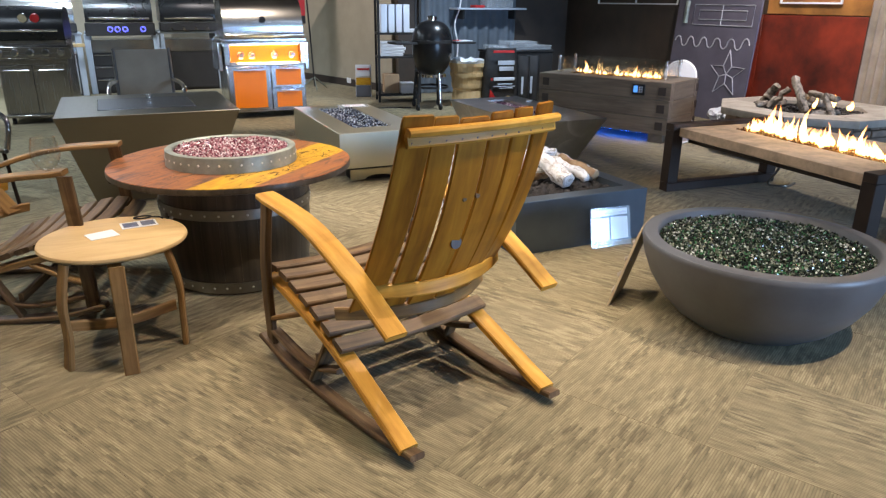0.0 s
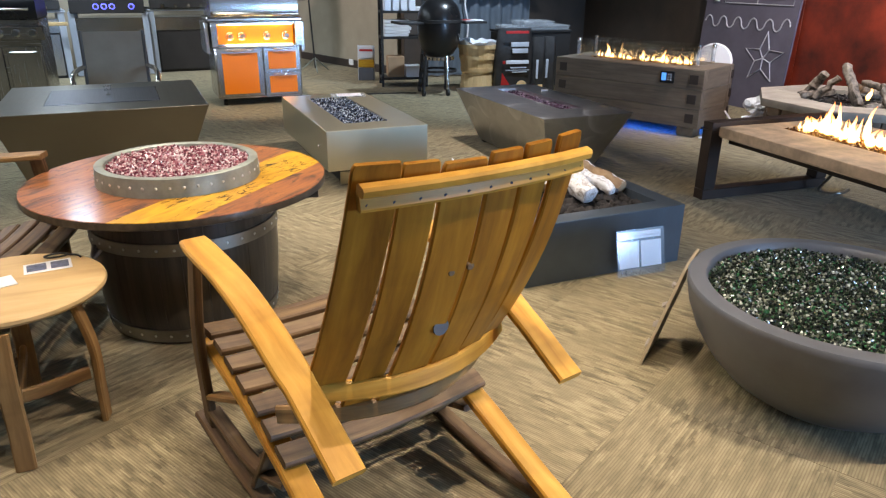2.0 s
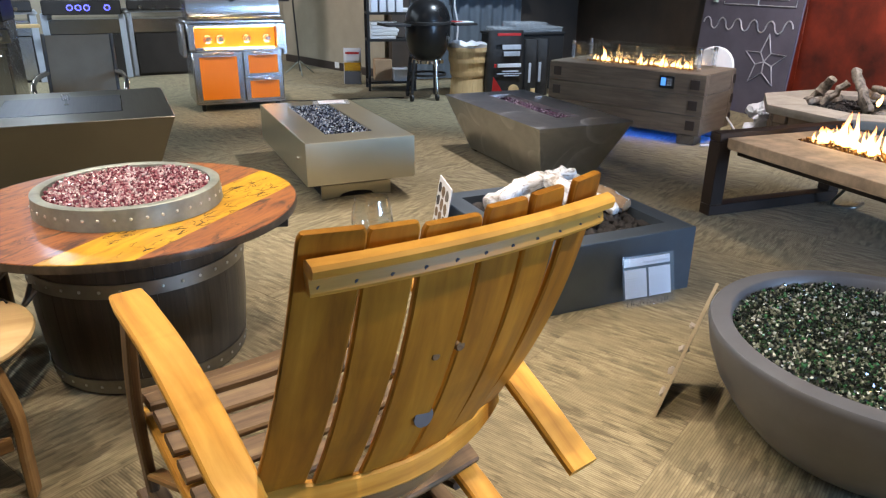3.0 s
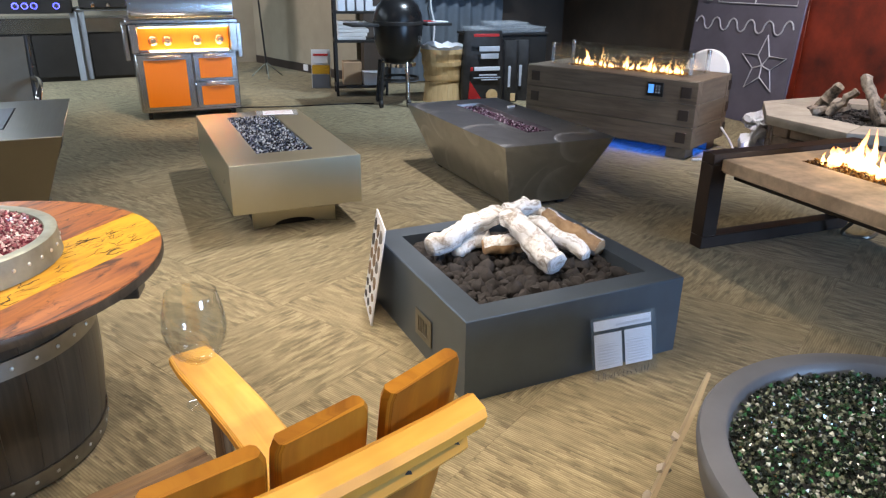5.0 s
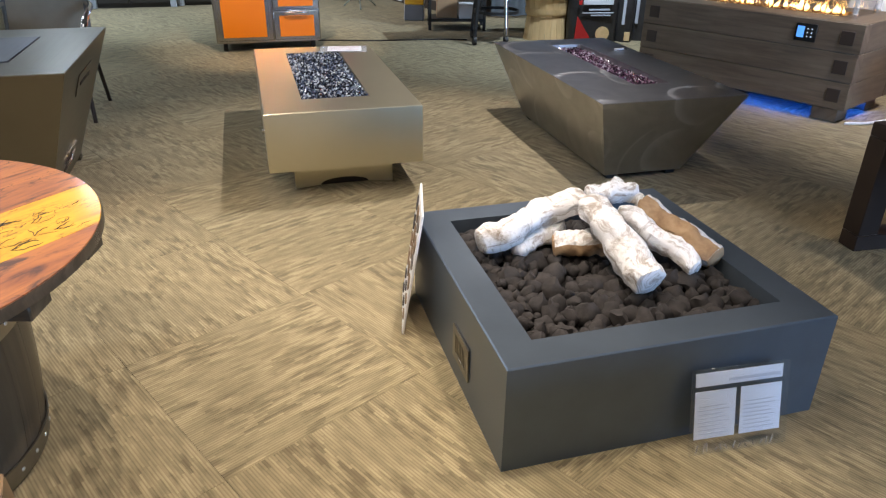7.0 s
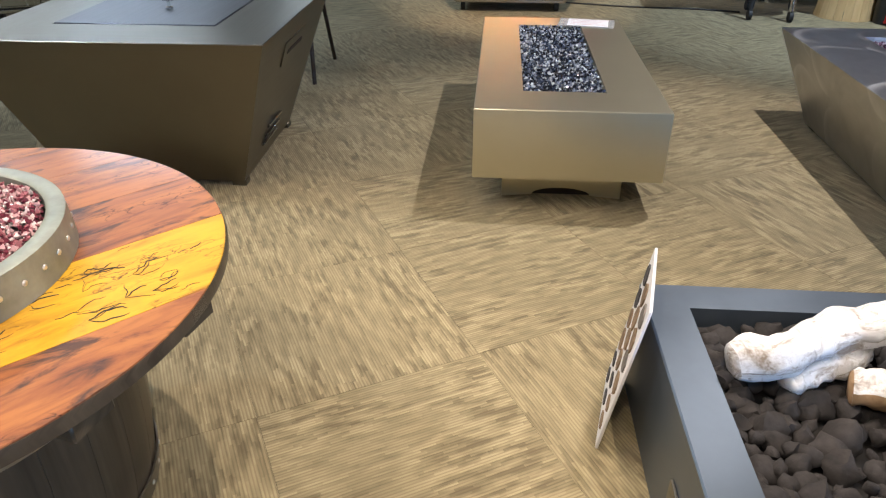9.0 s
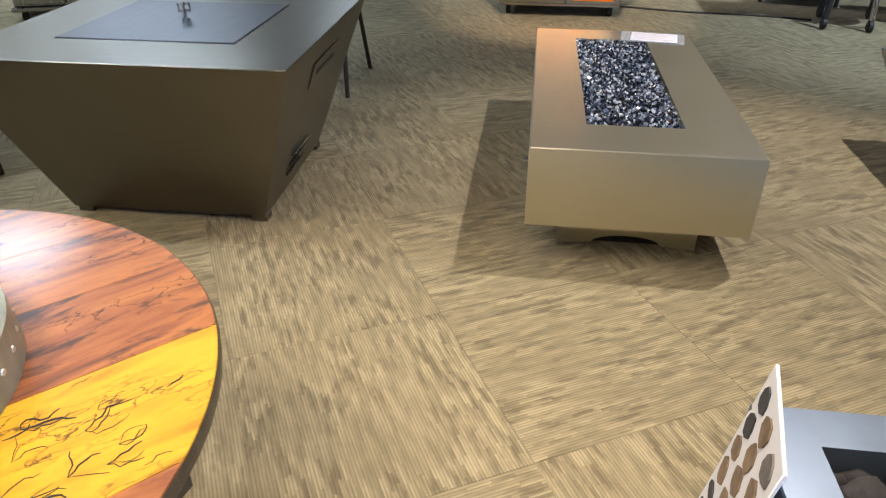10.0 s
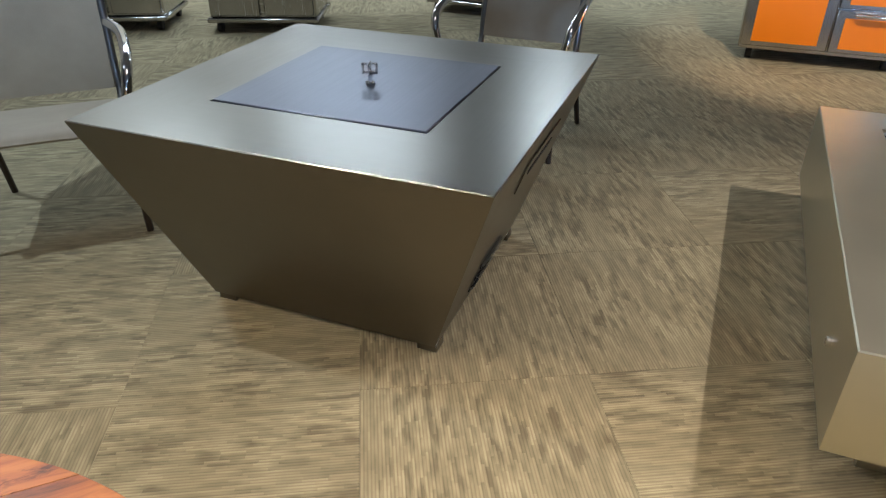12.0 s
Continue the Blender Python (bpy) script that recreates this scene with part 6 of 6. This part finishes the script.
# ---- grills ----
def orange_grill():
    t = thing("orange_gas_grill", 1.17, 9.62, 0, 1.0, "stainless gas grill with bright orange door panels", "grill")
    W, D = 1.03, 0.72
    part("cart", G().box(0, W, 0.03, D, 0.085, 0.70, 0.008), M_INOX, t)
    part("kick_plate", G().box(0.02, W - 0.02, 0.012, 0.03, 0.085, 0.11, 0.003), M_INOX, t)

    def front(name, x0, x1, z0, z1, inset):
        d = part(name, G().box(x0, x1, 0.0, 0.028, z0, z1, 0.006), M_INOX, t)
        part("orange_panel", G().box(x0 + inset, x1 - inset, -0.005, 0.0, z0 + inset * 0.5, z1 - inset * 0.9, 0.003), M_ORANGE, d, "orange enamel panel")
        h = G().tube(bezier([(x0 + 0.12, -0.002, z1 - 0.022), (x0 + 0.13, -0.034, z1 - 0.024), (x1 - 0.13, -0.034, z1 - 0.024), (x1 - 0.12, -0.002, z1 - 0.022)], 5), 0.011, 10)
        part("handle", h, M_CHROME, d, "chrome bar handle")
    front("door", 0.01, 0.56, 0.11, 0.685, 0.065)
    front("drawer", 0.57, W - 0.01, 0.40, 0.685, 0.055)
    front("drawer", 0.57, W - 0.01, 0.11, 0.39, 0.055)
    # firebox with a recessed, lit control panel
    part("firebox", G().box(-0.02, W + 0.02, 0.10, D, 0.70, 0.99, 0.008), M_INOX, t)
    p = part("control_panel", G().box(0.06, W - 0.06, 0.085, 0.098, 0.725, 0.95, 0.004), M_ORANGE, t, "orange control panel")
    part("light_bar", G().box(0.08, W - 0.08, 0.03, 0.05, 0.950, 0.958, 0.002), M_WARMLED, p, "warm light bar")
    part("light_bar", G().box(0.16, W - 0.08, 0.03, 0.05, 0.712, 0.718, 0.002), M_WARMLED, p, "warm light bar")
    for x0, x1 in ((-0.02, 0.055), (W - 0.055, W + 0.02)):
        part("panel_cheek", G().box(x0, x1, 0.0, 0.10, 0.70, 0.99, 0.006), M_INOX, t)
    part("panel_brow", G().box(0.055, W - 0.055, 0.0, 0.10, 0.96, 0.99, 0.004), M_INOX, t)
    part("panel_sill", G().box(0.055, W - 0.055, 0.0, 0.10, 0.685, 0.708, 0.004), M_INOX, t)
    for x in (0.20, 0.34, 0.64, 0.87):
        kn = part("knob", G().tube([(x, 0.085, 0.82), (x, 0.07, 0.82), (x, 0.065, 0.82), (x, 0.01, 0.82), (x, -0.005, 0.82)], [0.05, 0.048, 0.04, 0.037, 0.03], 18), M_CHROME, t, "chrome burner knob")
        part("knob_grip", G().box(x - 0.009, x + 0.009, -0.022, -0.004, 0.788, 0.852, 0.003), M_CHROME, kn)
    part("drip_lip", G().box(-0.04, W + 0.04, 0.02, D + 0.02, 0.99, 1.03, 0.008), M_INOX, t)
    prof = [(0.03, 1.035), (0.02, 1.12), (0.03, 1.25), (0.08, 1.40), (0.20, 1.52), (0.36, 1.56), (0.52, 1.54), (0.66, 1.40), (0.68, 1.035)]
    hood = G()
    hood.loft([[(x, y, z) for y, z in prof] for x in (0.0, W)], True, True)
    hd = part("hood", hood, M_INOX, t, "polished stainless hood", 60)
    part("hood_handle", G().tube([(0.02, -0.05, 1.075), (W - 0.02, -0.05, 1.075)], 0.022, 12), M_CHROME, hd)
    for x in (0.04, W - 0.04):
        part("handle_post", G().tube([(x, 0.03, 1.075), (x, -0.05, 1.075)], 0.014, 8), M_CHROME, hd)
    part("thermometer", G().tube([(0.50, 0.045, 1.27), (0.50, 0.005, 1.265)], 0.04, 18), M_BLACK, hd)
    for s, x in ((-1, -0.03), (1, W + 0.03)):
        part("side_shelf", G().box(min(x, x + s * 0.05), max(x, x + s * 0.05), 0.1, D - 0.05, 0.62, 0.98, 0.008), M_INOX, t, "folded stainless side shelf")
    for x in (0.08, W - 0.08):
        for y in (0.1, D - 0.06):
            part("caster", G().tube([(x - 0.02, y, 0.045), (x + 0.02, y, 0.045)], 0.044, 14), M_BLACKM, t)
    return t


orange_grill()


def cart_grill(x, y, rz, W, label, body, hood_mat):
    t = thing("cart_gas_grill", x, y, 0, rz, label, "grill", "cart grills")
    D = 0.6
    part("cart", G().box(0, W, 0.02, D, 0.12, 0.80, 0.008), body, t)
    part("cart_base", G().box(-0.02, W + 0.02, -0.02, D + 0.02, 0.085, 0.12, 0.008), body, t)
    for k in range(2):
        d = part("door", G().box(0.02 + k * W / 2, W / 2 - 0.02 + k * W / 2, -0.005, 0.018, 0.14, 0.72, 0.006), body, t)
        part("handle", G().tube([(0.06 + k * W / 2, -0.03, 0.66), (W / 2 - 0.06 + k * W / 2, -0.03, 0.66)], 0.012, 8), M_CHROME, d)
    part("control_panel", G().box(-0.06, W + 0.06, -0.06, 0.05, 0.80, 0.95, 0.012, pose(0, 0, 0, 0, 0, 0)), body, t)
    for k in range(5):
        kx = 0.05 + k * (W - 0.1) / 4
        part("knob", G().tube([(kx, -0.06, 0.875), (kx, -0.068, 0.875), (kx, -0.07, 0.875), (kx, -0.11, 0.875)], [0.046, 0.044, 0.036, 0.033], 18), M_CHROME, t, "chrome burner knob")
    part("firebox", G().box(0.0, W, 0.05, D, 0.80, 1.02, 0.008), body, t)
    prof = [(0.02, 1.025), (0.0, 1.12), (0.03, 1.26), (0.10, 1.36), (0.22, 1.41), (0.40, 1.41), (0.52, 1.34), (0.58, 1.025)]
    hd = part("hood", G().loft([[(hx, py, pz) for py, pz in prof] for hx in (-0.01, W + 0.01)], True, True), hood_mat, t, "rounded grill hood", 60)
    part("hood_handle", G().tube([(0.05, -0.05, 1.13), (W - 0.05, -0.05, 1.13)], 0.018, 10), M_CHROME, hd)
    part("badge", G().tube([(W * 0.63, 0.045, 1.28), (W * 0.63, 0.005, 1.27)], 0.05, 18), M_RED, hd)
    part("thermometer", G().tube([(W * 0.46, 0.045, 1.28), (W * 0.46, 0.005, 1.27)], 0.05, 18), M_CHROME, hd)
    for cx in (0.06, W - 0.06):
        for cy in (0.06, D - 0.06):
            part("caster", G().tube([(cx - 0.018, cy, 0.044), (cx + 0.018, cy, 0.044)], 0.042, 14), M_BLACKM, t)
    return t


cart_grill(-1.46, 10.15, -5, 0.78, "dark stainless cart gas grill with chrome knobs", M_DARKSTEEL, M_BLACK)
cart_grill(-2.75, 8.75, 22, 0.85, "dark stainless cart gas grill with two doors", M_DARKSTEEL, M_INOX)
cart_grill(-3.9, 8.3, 25, 0.85, "stainless cart gas grill with drawers", M_INOX, M_INOX)


def island(x, y, rz, W, label, hood_mat, knob_mat, drawers):
    t = thing("grill_island", x, y, 0, rz, label, "grill island", "grill islands")
    D = 0.75
    for px in (0.0, W - 0.09):
        part("pier", G().box(px, px + 0.09, 0, D, 0, 0.95, 0.006), M_GREYCAB, t)
    part("cabinet_back", G().box(0.09, W - 0.09, 0.05, D, 0.0, 0.80, 0.004), M_DARKCAB, t)
    part("apron", G().box(0.09, W - 0.09, 0.0, D, 0.66, 0.86, 0.004), M_INOX, t)
    part("worktop", G().box(-0.02, W + 0.02, -0.02, D + 0.02, 0.95, 0.985, 0.006) if not drawers else G().box(0.0, W, 0.3, D, 0.95, 0.985, 0.006), M_GREYCAB, t)
    if drawers:
        for k in range(3):
            d = part("drawer", G().box(0.10, W * 0.45, 0.015, 0.048, 0.06 + k * 0.2, 0.245 + k * 0.2, 0.004), M_DARKCAB, t)
            part("handle", G().box(0.12, W * 0.43, 0.0, 0.012, 0.215 + k * 0.2, 0.23 + k * 0.2, 0.003), M_INOX, d)
        part("door", G().box(W * 0.46, W - 0.10, 0.015, 0.048, 0.06, 0.645, 0.004), M_DARKCAB, t)
    else:
        part("door", G().box(0.11, W - 0.11, 0.015, 0.048, 0.04, 0.645, 0.004), M_INOX if hood_mat is M_INOX else M_DARKCAB, t)
    part("control_panel", G().box(0.04, W - 0.04, -0.06, 0.2, 0.93 if drawers else 0.99, 1.13, 0.012), M_DARKCAB, t)
    for k in range(4):
        kx = W * ((0.36, 0.46, 0.56, 0.80)[k] if knob_mat else 0.22 + 0.19 * k)
        kn = part("knob", G().tube([(kx, -0.062, 1.03), (kx, -0.10, 1.03)], [0.035, 0.028], 12), M_DARKSTEEL if knob_mat else M_CHROME, t)
        if knob_mat:
            part("light_ring", G().lathe([(0.036, 0), (0.043, 0), (0.043, 0.006), (0.036, 0.006)], 18, pose(kx, -0.061, 1.03, 90, 0, 0)), knob_mat, kn, "blue knob light")
    prof = [(-0.03, 1.14), (-0.04, 1.25), (0.0, 1.42), (0.12, 1.56), (0.30, 1.62), (0.52, 1.58), (0.64, 1.14)]
    hd = part("hood", G().loft([[(hx, py, pz) for py, pz in prof] for hx in (0.06, W - 0.06)], True, True), hood_mat, t, "rounded grill hood", 60)
    part("hood_handle", G().tube([(0.12, -0.09, 1.20), (W - 0.12, -0.09, 1.20)], 0.02, 10), M_CHROME, hd)
    return t


island(-0.60, 13.05, 0, 1.13, "pale grey grill island with dark drawers and blue-lit knobs", M_BLACK, M_KNOBLED, True)
island(0.53, 13.15, 2, 1.02, "pale grey grill island with a dark door and black hood", M_BLACK, None, False)
island(-1.75, 12.75, 8, 1.13, "pale grey grill island with a stainless hood", M_INOX, None, False)
sh = thing("wooden_shelf", -1.0, 12.62, 0.78, 8, "orange wood side shelf on the grill island", "shelf")
part("board", G().box(0.0, 0.42, 0.0, 0.08, 0.0, 0.05, 0.006), M_OAKTOP, sh)


# ---- sling chairs ----
def sling_chair(x, y, rz, label):
    t = thing("sling_chair", x, y, 0, rz, label, "chair", "sling patio chairs")
    # sits facing -y
    seat = bezier([(0, -0.27, 0.43), (0, -0.22, 0.455), (0, 0.0, 0.43), (0, 0.2, 0.41)], 5)
    part("seat", G().stave(seat, 0.50, 0.014), M_SLING, t, "taupe sling seat")
    back = bezier([(0, 0.22, 0.46), (0, 0.27, 0.62), (0, 0.34, 0.86), (0, 0.38, 1.02)], 5)
    part("backrest", G().stave(back, 0.50, 0.016), M_SLING, t, "taupe sling backrest")
    for s in (-1, 1):
        part("side_rail", G().tube(bezier([(s * 0.262, -0.28, 0.42), (s * 0.262, 0.0, 0.425), (s * 0.262, 0.20, 0.41), (s * 0.262, 0.27, 0.62), (s * 0.262, 0.385, 1.03)], 6), 0.016, 10), M_TUBE, t)
        part("front_leg", G().tube([(s * 0.275, -0.22, 0.43), (s * 0.285, -0.27, 0.0)], 0.014, 8), M_BRONZE, t)
        part("rear_leg", G().tube([(s * 0.275, 0.16, 0.42), (s * 0.285, 0.33, 0.0)], 0.014, 8), M_BRONZE, t)
        part("armrest", G().tube(bezier([(s * 0.27, 0.29, 0.72), (s * 0.32, 0.14, 0.71), (s * 0.34, -0.12, 0.69), (s * 0.33, -0.25, 0.62), (s * 0.29, -0.25, 0.43)], 6), 0.021, 12), M_CHROME, t, "polished curved armrest")
    part("cross_bar", G().tube([(-0.262, 0.20, 0.40), (0.262, 0.20, 0.40)], 0.012, 8), M_TUBE, t)
    return t


sling_chair(0.14, 7.62, 0, "taupe sling patio chair drawn up to the steel table")
sling_chair(-1.30, 6.06, 44, "taupe sling patio chair beside the steel table")


# ---- carpet tiles ----
TILE, TURN_T = 0.695, 28.8
NEAR, FAR = [], []
turn = pose(0, 0, 0, 0, 0, TURN_T)
for i in range(-16, 26):
    for j in range(-26, 26):
        # a seam runs through (1.405 + 2.276) along the tiles' first axis
        u, v = 2.985 + TILE * i, 4.01 + TILE * j
        c = turn @ Vector((u + TILE / 2, v + TILE / 2, 0))
        if X0 - 0.48 < c.x < X1 + 0.48 and Y0 - 0.48 < c.y < Y1 + 0.48:
            inner = X0 + 0.5 < c.x < X1 - 0.5 and Y0 + 0.5 < c.y < Y1 - 0.5
            near = inner and -1.6 < c.x < 5.6 and 0.6 < c.y < 9.6
            (NEAR if near else FAR).append((c, random.Random(i * 977 + j).randrange(4)))


def tile_mesh(g, c, turn_deg, seed):
    rnd = random.Random(seed)
    h = TILE / 2 - 0.0004
    base = len(g.v)
    m = pose(c.x, c.y, 0, 0, 0, turn_deg)
    du, dv = rnd.uniform(0, 50), rnd.uniform(0, 50)
    ring0 = [(-h, -h), (h, -h), (h, h), (-h, h)]
    e = 0.0007
    for s, z in ((h, -0.007), (h, -0.0006), (h - e, 0.0)):
        for a, b2 in ((-1, -1), (1, -1), (1, 1), (-1, 1)):
            g.v.append(m @ Vector((a * s, b2 * s, z)))
            g.uv.append(((a * s) * U + du, (b2 * s) * U + dv))
    for r in range(2):
        for k in range(4):
            p, q = base + r * 4 + k, base + r * 4 + (k + 1) % 4
            g.f.append((p, q, q + 4, p + 4))
    g.f.append((base + 8, base + 9, base + 10, base + 11))


floor_ob = bpy.data.objects["floor"]
tiles = []
for s in range(6):
    g = G()
    tile_mesh(g, Vector((0, 0, 0)), 0, 100 + s)
    tiles.append(g.mesh("carpet_tile", M_CARPET, 0))
for k, (c, q) in enumerate(NEAR):
    ob = new("carpet_tile", tiles[(k * 7 + q) % 6])
    ob.parent = floor_ob
    ob.matrix_local = pose(U * c.x, U * c.y, 0, 0, 0, TURN_T + 90 * q)
g = G()
for k, (c, q) in enumerate(FAR):
    tile_mesh(g, c, TURN_T + 90 * q, k)
rest = part("carpet_tiles_far", g, M_CARPET, floor_ob, "beige and brown ribbed carpet tiles", 0)
rest["kind"] = "stuff"
# the outer tiles are cut along the walls
bm = bmesh.new()
bm.from_mesh(rest.data)
for p, n in (((X0, 0, 0), (-1, 0, 0)), ((X1, 0, 0), (1, 0, 0)), ((0, Y0, 0), (0, -1, 0)), ((0, Y1, 0), (0, 1, 0))):
    bmesh.ops.bisect_plane(bm, geom=bm.verts[:] + bm.edges[:] + bm.faces[:], plane_co=U * Vector(p), plane_no=n, clear_outer=True)
bm.to_mesh(rest.data)
bm.free()
